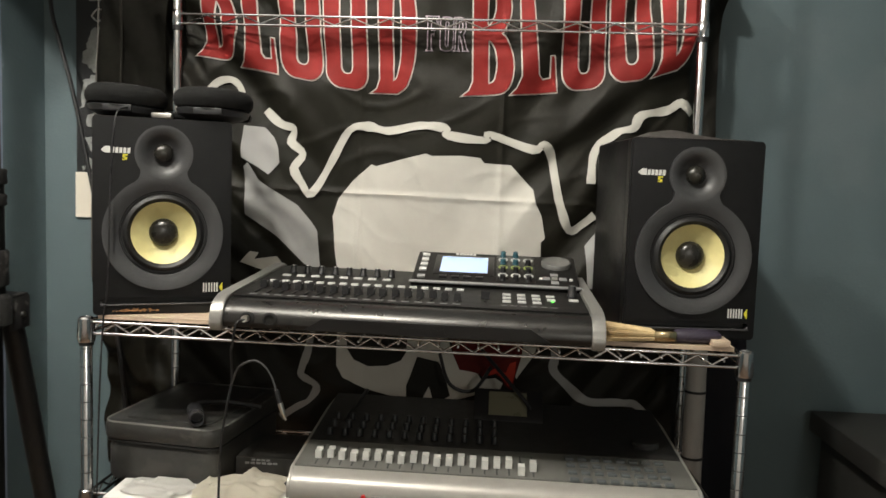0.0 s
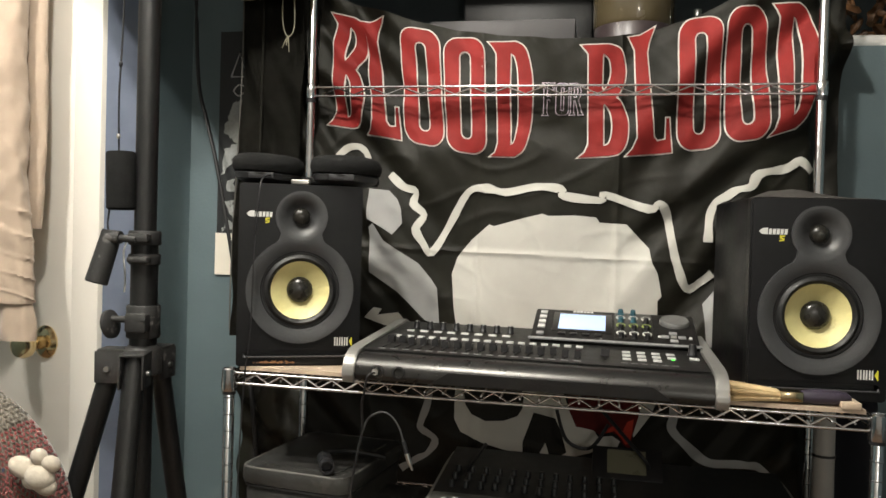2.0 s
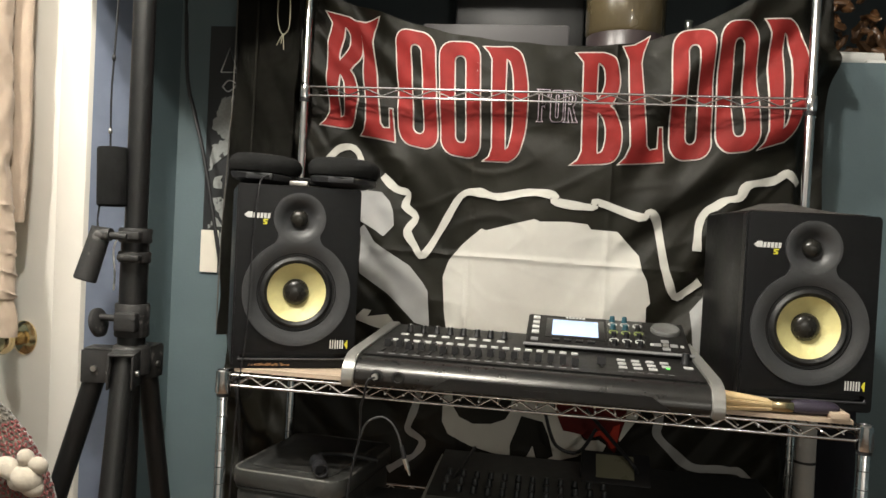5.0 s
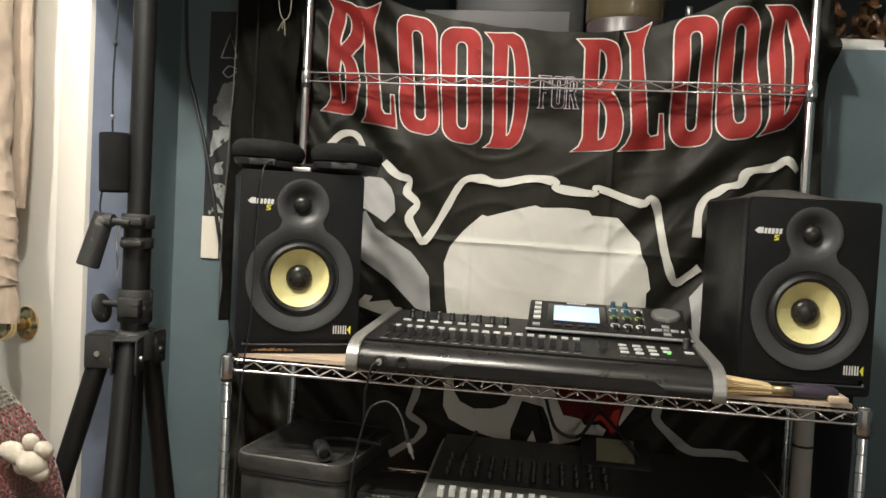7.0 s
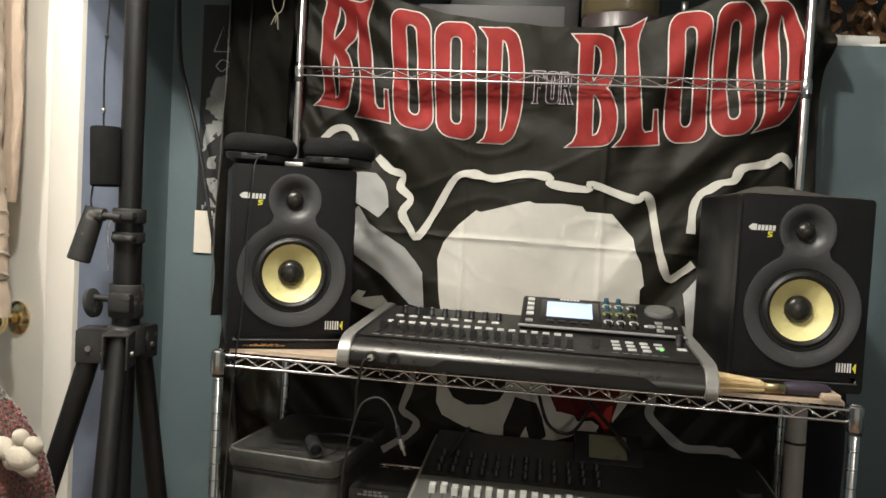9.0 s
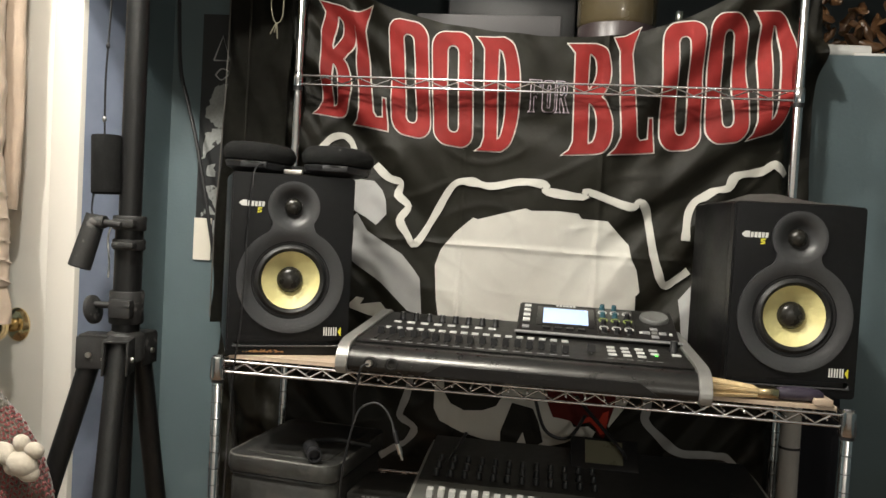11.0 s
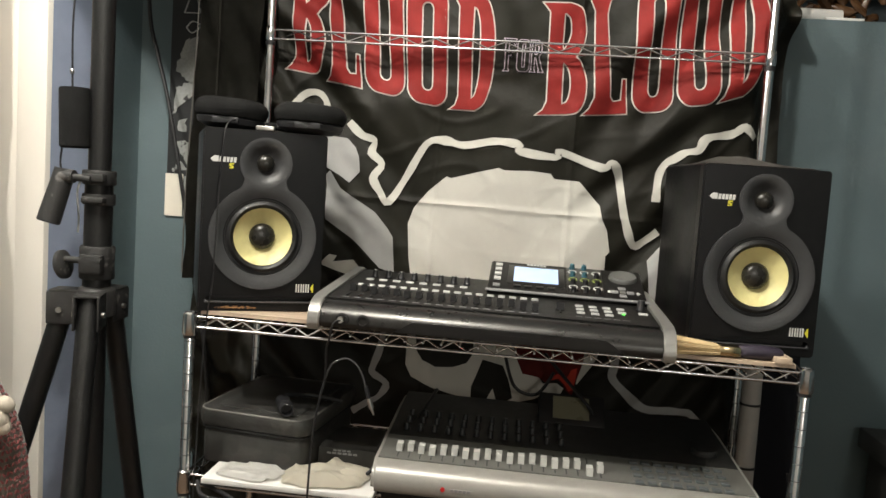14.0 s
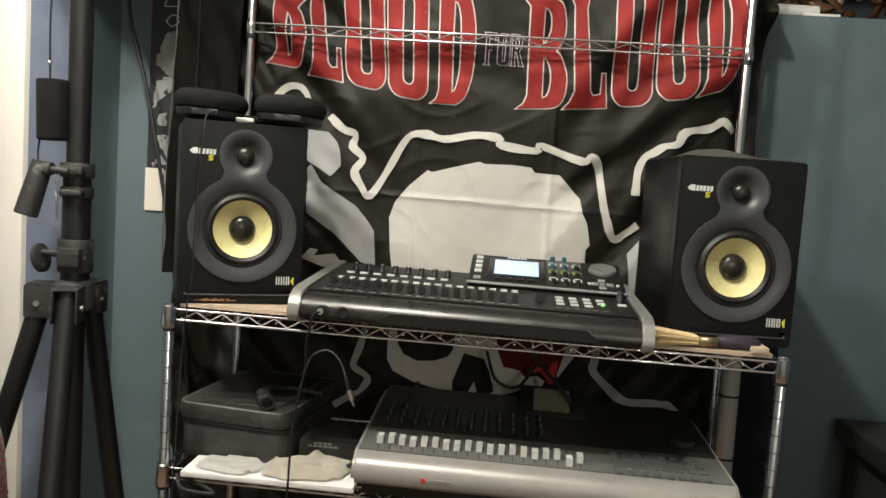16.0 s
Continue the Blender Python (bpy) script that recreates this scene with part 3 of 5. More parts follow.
# recessed front strip, sockets
bm = B()
prism(bm, [(0.125, 0.006), (0.150, 0.022), (0.420, 0.022), (0.445, 0.006)], -0.0012, 0.004)
part("front_plate", bm, MIXBODY, mixer, "darker inset front plate", smooth=False)
bm = B()
for k in range(6):
    box(bm, 0.255 + k * 0.0095, 0.262 + k * 0.0095, -0.0018, 0.0, 0.010, 0.016)
part("embossed_mark", bm, MIXBODY, mixer, "embossed maker's mark as plain bars", smooth=False)
for x in (0.050, 0.080):
    bm = B()
    lathe(bm, [(0.0095, 0.000), (0.0095, 0.0022), (0.0078, 0.003), (0.0062, 0.003), (0.0055, -0.002), (0, -0.002)], Matrix.Translation((x, 0.001, 0.017)) @ Matrix.Rotation(radians(90), 4, "X"), 28)
    part("headphone_socket", bm, RUBBER, mixer)


def on_panel(bm, x, y, w, d, h, lift=0.0022, bev=0.0):
    z = ph(y) + lift
    box(bm, x - w / 2, x + w / 2, y - d / 2, y + d / 2, z - 0.001, z + h, bev)


def knob_mesh(r, h, seg=20):
    bm = B()
    lathe(bm, [(0.0, 0.0), (r * 1.05, 0.0), (r * 1.05, h * 0.12), (r * 0.9, h * 0.2), (r * 0.78, h * 0.92), (r * 0.68, h), (0.0, h)], None, seg)
    return bm


FX0, FDX = 0.042, 0.0174
for k in range(17):
    x = FX0 + k * FDX
    y = 0.084 + (0.020 if k < 2 else 0.010 if k < 5 else 0.0) - (0.010 if k > 14 else 0.0) + 0.003 * math.sin(k * 2.3)
    bm = B()
    on_panel(bm, x, 0.092, 0.0020, 0.074, 0.0004)
    part("fader_slot", bm, RUBBER, mixer, smooth=False)
    bm = B()
    z = ph(y) + 0.0024
    side_prism(bm, [(y - 0.0085, z), (y - 0.0075, z + 0.0105), (y - 0.0025, z + 0.0085), (y, z + 0.008), (y + 0.0025, z + 0.0085), (y + 0.0075, z + 0.0105), (y + 0.0085, z)], x - 0.0046, x + 0.0046)
    f = part("fader_cap", bm, KNOB, mixer, smooth=False)
    bm = B()
    box(bm, x - 0.0047, x + 0.0047, y - 0.0006, y + 0.0006, z + 0.0078, z + 0.0086)
    part("cap_line", bm, WHITEINK, f, smooth=False)
    bm = B()
    on_panel(bm, x, 0.150, 0.0105, 0.0090, 0.0026, bev=0.0006)
    part("select_key", bm, KEYWHITE, mixer)
    bm = B()
    on_panel(bm, x, 0.050, 0.0105, 0.0060, 0.0002)
    part("channel_print", bm, GREYPRINT, mixer, "unreadable panel print", smooth=False)
for k in range(8):
    x = 0.050 + k * 0.0224
    y = 0.234
    pan = part("pan_knob", knob_mesh(0.0060, 0.0125), KNOB, mixer, "", Matrix.Translation((x, y, ph(y) + 0.002)))
    bm = B()
    box(bm, -0.0006, 0.0006, -0.0046, 0.001, 0.0118, 0.0129)
    part("pointer_line", bm, WHITEINK, pan, smooth=False)
    bm = B()
    on_panel(bm, x - 0.003, 0.204, 0.0125, 0.0095, 0.0022, bev=0.0006)
    part("mode_key", bm, KEYWHITE, mixer)
# master section in front of the screen
bm = B()
on_panel(bm, 0.358, 0.10, 0.0022, 0.06, 0.0004)
part("fader_slot", bm, RUBBER, mixer, smooth=False)
bm = B()
z = ph(0.100) + 0.0024
side_prism(bm, [(0.0915, z), (0.0925, z + 0.0105), (0.100, z + 0.008), (0.1075, z + 0.0105), (0.1085, z)], 0.3520, 0.3640)
part("master_fader", bm, KNOB, mixer, smooth=False)
for r in range(3):
    for c in range(4):
        if c == 3 and r < 1:
            continue
        bm = B()
        on_panel(bm, 0.388 + c * 0.0208, 0.082 + r * 0.0250, 0.0118, 0.0095, 0.0022, bev=0.0006)
        part("transport_key", bm, KEYWHITE, mixer)
bm = B()
on_panel(bm, 0.452, 0.098, 0.0045, 0.0045, 0.0012, bev=0.0006)
part("power_led", bm, LED, mixer, "lit green indicator")
part("volume_knob", knob_mesh(0.0070, 0.017), KNOB, mixer, "", Matrix.Translation((0.482, 0.140, ph(0.14) + 0.002)))
bm = B()
on_panel(bm, 0.482, 0.112, 0.013, 0.011, 0.002, bev=0.0006)
part("select_key", bm, KEYWHITE, mixer)
bm = B()
for k in range(6):
    on_panel(bm, 0.384 + k * 0.0135, 0.058, 0.009, 0.003, 0.0002)
part("master_print", bm, GREYPRINT, mixer, "unreadable panel print", smooth=False)

# tilted screen pod
PX0, PX1 = 0.243, 0.498
POD = Matrix.Translation((0, 0.165, ph(0.165) + 0.006)) @ Matrix.Rotation(radians(15.5), 4, "X")
# pod frame: x across, y up the slope, z out of its face
bm = B()
box(bm, PX0, PX1, 0.012, 0.142, -0.018, 0.0, 0.004, 3)
pod = part("screen_pod", bm, MIXBODY, mixer, "tilted screen housing", POD)


def pod_box(name, x0, x1, y0, y1, z, material, label="", bev=0.0006):
    bm = B()
    box(bm, x0, x1, y0, y1, -0.001, z, bev)
    return part(name, bm, material, pod, label)


pod_box("front_lip", PX0 - 0.002, PX1 + 0.002, 0.008, 0.0150, 0.0016, GREYPRINT, "light metal edge strip")
pod_box("screen_bezel", 0.274, 0.368, 0.044, 0.126, 0.0010, MIXFRONT)
pod_box("screen", 0.284, 0.358, 0.053, 0.118, 0.0018, LCD, "lit pale blue LCD screen")
for k in range(4):
    pod_box("screen_key", 0.2515, 0.2630, 0.055 + k * 0.0205, 0.066 + k * 0.0205, 0.0026, KEYWHITE)
    pod_box("soft_key", 0.285 + k * 0.0185, 0.2965 + k * 0.0185, 0.030, 0.038, 0.0024, KNOB)
pod_box("page_key", 0.2515, 0.2630, 0.026, 0.036, 0.0024, GREYPRINT)
for k in range(6):
    pod_box("maker_print", 0.305 + k * 0.0056, 0.3095 + k * 0.0056, 0.130, 0.136, 0.0005, WHITEINK, "maker's mark as plain bars", 0)
pod_box("knob_field", 0.372, 0.4315, 0.024, 0.137, 0.0008, MIXFRONT, "grey knob field")
for c in range(3):
    for r in range(4 if c < 2 else 3):
        y = 0.032 + r * 0.033
        x = 0.382 + c * 0.0198
        part("eq_knob", knob_mesh(0.0050, 0.0085), TEAL if r == 3 or (r == 2 and c < 2) else KNOB, pod, "", Matrix.Translation((x, y, 0.0008)))
        if r < 3:
            bm = B()
            lathe(bm, [(0.0050, 0), (0.0074, 0), (0.0074, 0.0016), (0.0050, 0.0016)], Matrix.Translation((x, y + 0.016, 0.0006)), 20)
            part("knob_ring", bm, LIME if r == 1 else KEYWHITE, pod, "pale printed ring")
bm = B()
lathe(bm, [(0.0, 0.0), (0.0235, 0.0), (0.0235, 0.004), (0.0215, 0.0068), (0.0180, 0.0062), (0.006, 0.0050), (0.0, 0.0048)], Matrix.Translation((0.466, 0.103, 0.0)), 40)
part("jog_wheel", bm, WHEELM, pod, "grey jog wheel")
for k in range(4):
    a = radians(90 * k)
    bm = B()
    cx, cy = 0.461 + 0.0125 * math.cos(a), 0.043 + 0.0150 * math.sin(a)
    box(bm, cx - 0.0060, cx + 0.0060, cy - 0.0055, cy + 0.0055, 0.0, 0.0022, 0.001)
    part("cursor_key", bm, GREYPRINT, pod)
pod_box("enter_key", 0.4565, 0.4655, 0.038, 0.048, 0.0024, MIXSIDE)
for k in range(2):
    pod_box("corner_key", 0.4375 + 0.046 * k, 0.4425 + 0.046 * k, 0.040, 0.046, 0.002, KEYWHITE)

# headphone lead in the socket, hanging past the shelf's edge
lead = thing("patch_lead", "thin black lead plugged into the recorder, loose plug hanging", "cable")
sx, sz = MX0 + 0.050, board_top(0.45) + 0.020
bm = B()
rod(bm, (sx, MY - 0.002, sz), (sx, MY - 0.014, sz + 0.001), 0.0045, seg=16)
part("plug", bm, METALTIP, lead, "nickel plug in the socket")
LY = -0.052
bm = B()
tube(bm, spline([(sx, MY - 0.013, sz), (sx - 0.008, MY - 0.020, sz - 0.004), (sx - 0.014, MY - 0.016, sz - 0.03), (sx - 0.019, LY - 0.01, 0.950), (sx - 0.021, LY, 0.908), (sx - 0.028, LY, 0.870), (sx - 0.036, LY, 0.80), (sx - 0.040, LY, 0.60)]), 0.0017, 8)
part("cord", bm, CABLE, lead)
bm = B()
tube(bm, spline([(sx - 0.021, LY, 0.905), (sx - 0.012, LY, 0.927), (sx + 0.007, LY, 0.937), (sx + 0.022, LY, 0.931), (sx + 0.033, LY, 0.915), (sx + 0.039, LY, 0.897)]), 0.0014, 8)
part("loose_cord", bm, mat("grey_cable", (0.06, 0.06, 0.06), 0.4), lead, "grey stub of cord")
bm = B()
rod(bm, (sx + 0.039, LY, 0.899), (sx + 0.044, LY, 0.882), 0.0030, seg=12)
part("plug_boot", bm, DARKRING, lead)
bm = B()
rod(bm, (sx + 0.044, LY, 0.882), (sx + 0.049, LY, 0.868), 0.0036, seg=12)
rod(bm, (sx + 0.049, LY, 0.868), (sx + 0.0525, LY, 0.859), 0.0022, 0.0014, seg=12)
part("loose_plug", bm, METALTIP, lead, "nickel jack plug")

# paint brush lying before the far monitor
brush = thing("paint_brush", "flat paint brush with blond bristles and dark handle", "brush", pose(0.722, 0.018, board_top(0.8), 0, 0, 2))
bm = B()
rnd = random.Random(5)
side_prism(bm, [(-0.010, 0.004), (0.010, 0.004), (0.010, 0.017), (-0.010, 0.017)], 0.012, 0.066)
for k in range(230):
    a, b = rnd.uniform(-1, 1), rnd.uniform(-1, 1)
    rod(bm, (0.064, 0.011 * a, 0.010 + 0.006 * b), (rnd.uniform(-0.004, 0.006), 0.021 * a + rnd.uniform(-0.002, 0.002), 0.0125 + 0.0105 * b), 0.0011, 0.0007, seg=5)
part("bristles", bm, BRISTLE, brush, "blond splayed bristles")
bm = B()
box(bm, 0.062, 0.094, -0.0115, 0.0115, 0.0025, 0.0175, 0.003)
part("ferrule", bm, BRASS, brush, "brassy metal ferrule")
bm = B()
tube(bm, [(0.092, 0, 0.010), (0.098, 0, 0.010), (0.115, 0, 0.0105), (0.135, 0, 0.0105), (0.150, 0, 0.010), (0.156, 0, 0.010)], 0.01, 16, [0.0075, 0.0095, 0.0105, 0.0100, 0.0085, 0.004])
part("handle", bm, HANDLE, brush)
bm = B()
box(bm, 0.862, 0.886, 0.004, 0.040, board_top(0.87), board_top(0.87) + 0.009, 0.001)
solo("wood_scrap", bm, BOARD, "small pale wood scrap on the board", "wood")

# ---------------------------------------------------------------- headphones on the near monitor
hp = thing("headphones", "black over-ear headphones lying folded on the monitor", "headphones", pose(0.0815, 0.092, lz + SH, 0, 0, 10))


def cushion(cx, cy, cz, tilt):
    m = Matrix.Translation((cx, cy, cz)) @ Matrix.Rotation(radians(tilt), 4, "Y")
    bm = B()
    lathe(bm, [(0.0, 0.013), (0.016, 0.0135), (0.026, 0.018), (0.036, 0.0200), (0.046, 0.0185), (0.0535, 0.0135), (0.0570, 0.006), (0.0570, -0.001), (0.0540, -0.008), (0.046, -0.012), (0, -0.011)], m, 40)
    return bm, m


for cx, tilt in ((-0.062, 3), (0.062, 2)):
    bm, m = cushion(cx, 0.0, 0.0285, tilt)
    cup = part("ear_cushion", bm, FOAM, hp, "black padded ear cushion")
    bm = B()
    lathe(bm, [(0.0, -0.026), (0.036, -0.026), (0.050, -0.020), (0.053, -0.012), (0.050, -0.010), (0, -0.010)], m, 40)
    part("ear_cup", bm, DARKRING, cup)
    bm = B()
    box(bm, cx - 0.020, cx + 0.020, -0.052, -0.046, 0.008, 0.018, 0.002)
    part("cup_yoke", bm, DARKRING, cup)
bm = B()
tube(bm, spline([(-0.105, 0.03, 0.012), (-0.09, 0.09, 0.014), (0, 0.115, 0.016), (0.09, 0.09, 0.014), (0.105, 0.03, 0.012)]), 0.007, 10)
part("headband", bm, FOAM, hp)
bm = B()
box(bm, -0.016, 0.012, -0.050, -0.036, 0.0005, 0.008, 0.0015)
part("slider", bm, METALTIP, hp, "bright metal slider plate")
bm = B()
tube(bm, spline([(0.044, 0.040, 1.271), (0.043, 0.006, 1.262), (0.043, -0.006, 1.235), (0.040, -0.010, 1.165), (0.037, -0.012, 1.033), (0.030, -0.013, 0.965), (0.024, -0.014, 0.830), (0.018, -0.014, 0.60)]), 0.0012, 8)
part("cord", bm, CABLE, hp, "thin black headphone cord", hp.matrix_basis.inverted())

# ---------------------------------------------------------------- banner
FY = 0.352


def flag_top(x):
    return 1.548 + (0.42 if x < 0.5 else 0.95) * (x - 0.5) ** 2


def flag_y(x, z):
    """Depth of the hanging cloth: slow folds, a diagonal pull to the upper corner, pleats at both sides."""
    y = 0.0060 * math.sin(9.0 * x + 4.0 * z + 1.0) + 0.0028 * math.sin(23 * x - 15 * z)
    calm = math.exp(-((x - 0.47) / 0.20) ** 2 - ((z - 1.10) / 0.13) ** 2)
    right = max(0.0, min(1.0, (x - 0.50) / 0.20)) * (1 - 0.9 * calm)
    y += 0.0155 * right * math.sin(30 * (x - 0.80 * z) + 0.6 + 1.5 * noise.noise((x * 3, z * 3, 7)))
    left = max(0.0, min(1.0, (0.30 - x) / 0.22))
    y += 0.0120 * left * math.sin(30 * (x + 1.05 * z) + 1.4 * noise.noise((x * 3, z * 3, 9)))
    y += 0.0048 * right * math.sin(70 * (x - 0.72 * z) + 2.2 * noise.noise((x * 4, z * 4, 11)))
    y += 0.0058 * left * math.sin(78 * (x + 0.95 * z) + 2.0 * noise.noise((x * 4, z * 4, 13)))
    upper = math.exp(-((z - flag_top(x)) / 0.10) ** 2)
    y += 0.0030 * upper * math.sin(70 * x + 25 * z)
    pl = max(0.0, min(1.0, (0.03 - x) / 0.08)) + max(0.0, min(1.0, (x - 0.905) / 0.03))
    y += 0.0085 * pl * math.sin(95 * x + 3 * math.sin(4 * z))
    y += 0.0035 * math.sin(55 * (z - 0.10 * math.sin(5 * x) - 0.05 * x)) * math.exp(-((z - 1.40) / 0.07) ** 2)
    y += 0.004 * noise.noise((x * 5, z * 4, 3.0)) + 0.0016 * noise.noise((x * 16, z * 12, 5.0))
    # sharp wrinkles: ridged noise, drawn out along the pull of the cloth
    lean = x - 0.9 * z if x > 0.45 else x + 0.8 * z
    along = 0.9 * x + z if x > 0.45 else -0.8 * x + z
    ridge = 1 - abs(noise.noise((lean * 11, along * 2.6, 17.0))) * 2.2
    y -= 0.0050 * max(0.0, ridge) ** 3 * (0.15 + 0.85 * max(right, left))
    calm = math.exp(-((x - 0.47) / 0.20) ** 2 - ((z - 1.10) / 0.13) ** 2)
    y -= 0.0024 * (1 - 0.85 * calm) * max(0.0, 1 - abs(noise.noise((x * 7, z * 15, 23.0))) * 3) ** 3
    # crease lines from the packing
    y -= 0.0034 * math.exp(-((z - 1.152 + 0.02 * (x - 0.45)) / 0.0042) ** 2) + 0.0030 * math.exp(-((x - 0.575) / 0.0042) ** 2) + 0.0024 * math.exp(-((x - 0.322) / 0.0042) ** 2)
    y = max(-0.021, min(0.024, y))
    # the deep fold that runs down from the upper corner
    across = 0.61 * (x - 0.735) - 0.79 * (z - 1.293)
    run = 0.79 * (x - 0.735) + 0.61 * (z - 1.293)
    deep = max(0.0, min(1.0, (run + 0.20) / 0.10)) * max(0.0, min(1.0, (0.25 - run) / 0.08))
    near = deep * math.exp(-(across / 0.075) ** 2)
    y = y * (1 - 0.6 * near) + 0.0165 * near * math.tanh(across / 0.020)
    # the far edge falls back against the wall
    t = max(0.0, min(1.0, (x - 0.895) / 0.045)) * (1 - 0.72 * math.exp(-((z - 1.535) / 0.030) ** 2))
    return FY + y * (1 - 0.5 * t) + 0.062 * t * t * (3 - 2 * t)


flag = thing("band_banner", "black cloth banner with red lettering hung behind the rack", "banner")
bm = B()
NX, NZ = 260, 230
X0, X1, ZB = -0.142, 0.962, 0.42
rows_ = []
for i in range(NX + 1):
    x = X0 + (X1 - X0) * i / NX
    zt = min(1.72, flag_top(x) + (0.05 if x < 0 else 0))
    rows_.append([bm.verts.new((x, flag_y(x, ZB + (zt - ZB) * j / NZ), ZB + (zt - ZB) * j / NZ)) for j in range(NZ + 1)])
for i in range(NX):
    for j in range(NZ):
        bm.faces.new((rows_[i][j], rows_[i + 1][j], rows_[i + 1][j + 1], rows_[i][j + 1]))
part("cloth", bm, FLAG, flag)


def grown(loop, d):
    """The outline moved outwards by d (inwards if negative)."""
    area = sum(loop[i][0] * loop[(i + 1) % len(loop)][1] - loop[(i + 1) % len(loop)][0] * loop[i][1] for i in range(len(loop)))
    s = 1 if area > 0 else -1
    out = []
    n = len(loop)
    for i in range(n):
        a, b, c = Vector(loop[i - 1]), Vector(loop[i]), Vector(loop[(i + 1) % n])
        e, f = (b - a), (c - b)
        if e.length < 1e-7 or f.length < 1e-7:
            out.append(tuple(b))
            continue
        e.normalize(), f.normalize()
        n1, n2 = Vector((e.y, -e.x)) * s, Vector((f.y, -f.x)) * s
        m = n1 + n2
        k = m.length
        if k < 0.3:
            m = n1
        else:
            m = m / k
            m = m / max(0.45, m.dot(n1))
        out.append(tuple(b + m * d))
    return out


def printed(name, outer, holes, material, lift, label="", parent=None, step=0.008):
    """A printed shape that follows the cloth, lift metres before it."""
    from mathutils.geometry import delaunay_2d_cdt
    co, ed = [], []
    for loop in [outer] + holes:
        dense = []
        for i in range(len(loop)):
            a, b = Vector(loop[i]), Vector(loop[(i + 1) % len(loop)])
            k = max(1, int((b - a).length / step))
            dense += [a.lerp(b, t / k) for t in range(k)]
        s = len(co)
        co += dense
        ed += [(s + i, s + (i + 1) % len(dense)) for i in range(len(dense))]
    xs, zz = [p[0] for p in outer], [p[1] for p in outer]
    x = min(xs) + step / 2
    while x < max(xs):
        z = min(zz) + step / 2
        while z < max(zz):
            if inside((x, z), outer, holes):
                co.append(Vector((x, z)))
            z += step
        x += step
    vs, es, fs, *_ = delaunay_2d_cdt(co, ed, [], 1, 1e-5)
    bm = B()
    bv = [bm.verts.new((v.x, flag_y(v.x, v.y) - lift, v.y)) for v in vs]
    for f in fs:
        c = sum((vs[i] for i in f), Vector((0, 0))) / len(f)
        if inside(c, outer, holes):
            bm.faces.new([bv[i] for i in f])
    for v in [v for v in bm.verts if not v.link_faces]:
        bm.verts.remove(v)
    return part(name, bm, material, parent or flag, label)


# unit letter shapes: outline and holes in a box one wide and one high
def arcs(pts, n=5):
    return [tuple(p.xy) for p in spline([(a, b, 0) for a, b in pts], n)]


SHAPES = {
    "O": (rrect(0.0, 1.0, 0.0, 1.0, 0.34, 0.13), [rrect(0.36, 0.66, 0.115, 0.885, 0.13, 0.06)]),
    "D": ([(0.0, 0.0), (0.13, 0.035), (0.20, 0.12), (0.17, 0.90), (0.08, 0.96), (-0.02, 1.0)] + arcs([(0.62, 1.0), (0.86, 0.93), (1.0, 0.72), (1.02, 0.5), (0.97, 0.26), (0.82, 0.07), (0.60, 0.0)]),
          [arcs([(0.50, 0.10), (0.60, 0.14), (0.68, 0.30), (0.70, 0.52), (0.68, 0.74), (0.60, 0.87), (0.50, 0.90)]) + [(0.49, 0.5)]]),
    "B": ([(-0.04, 0.0), (0.10, 0.04), (0.18, 0.12), (0.14, 0.92), (0.06, 0.96), (-0.03, 1.0)] + arcs([(0.60, 1.0), (0.86, 0.95), (0.96, 0.80), (0.94, 0.66), (0.80, 0.54), (0.76, 0.52), (0.88, 0.46), (1.0, 0.30), (0.98, 0.12), (0.84, 0.02), (0.62, 0.0)]),
          [arcs([(0.48, 0.58), (0.58, 0.64), (0.65, 0.74), (0.62, 0.86), (0.50, 0.91), (0.46, 0.90)]) + [(0.45, 0.62)], arcs([(0.50, 0.09), (0.62, 0.12), (0.68, 0.24), (0.64, 0.38), (0.52, 0.46), (0.48, 0.45)]) + [(0.49, 0.12)]]),
    "L": ([(-0.03, 0.0), (0.12, 0.05), (0.24, 0.14), (0.20, 0.88), (0.10, 0.94), (-0.02, 1.0), (0.40, 1.0), (0.98, 1.05), (0.70, 0.93), (0.60, 0.84), (0.62, 0.14), (0.70, 0.10), (0.90, 0.11), (0.97, 0.28), (1.05, 0.28), (1.0, 0.0)], []),
    "F": ([(0.0, 0.0), (0.42, 0.0), (0.34, 0.06), (0.34, 0.48), (0.62, 0.50), (0.66, 0.40), (0.66, 0.66), (0.60, 0.58), (0.34, 0.57), (0.34, 0.92), (0.80, 0.92), (0.92, 0.78), (0.95, 1.0), (0.0, 1.0), (0.12, 0.94), (0.12, 0.06)], []),
    "R": ([(0.0, 0.0), (0.38, 0.0), (0.30, 0.06), (0.30, 0.46), (0.44, 0.46), (0.74, 0.06), (0.72, 0.0), (1.08, 0.0), (0.98, 0.06), (0.66, 0.48), (0.84, 0.60), (0.88, 0.76), (0.80, 0.93), (0.55, 1.0), (0.0, 1.0), (0.10, 0.94), (0.10, 0.06)],
          [[(0.31, 0.54), (0.50, 0.54), (0.66, 0.64), (0.68, 0.78), (0.58, 0.90), (0.31, 0.92)]]),
}


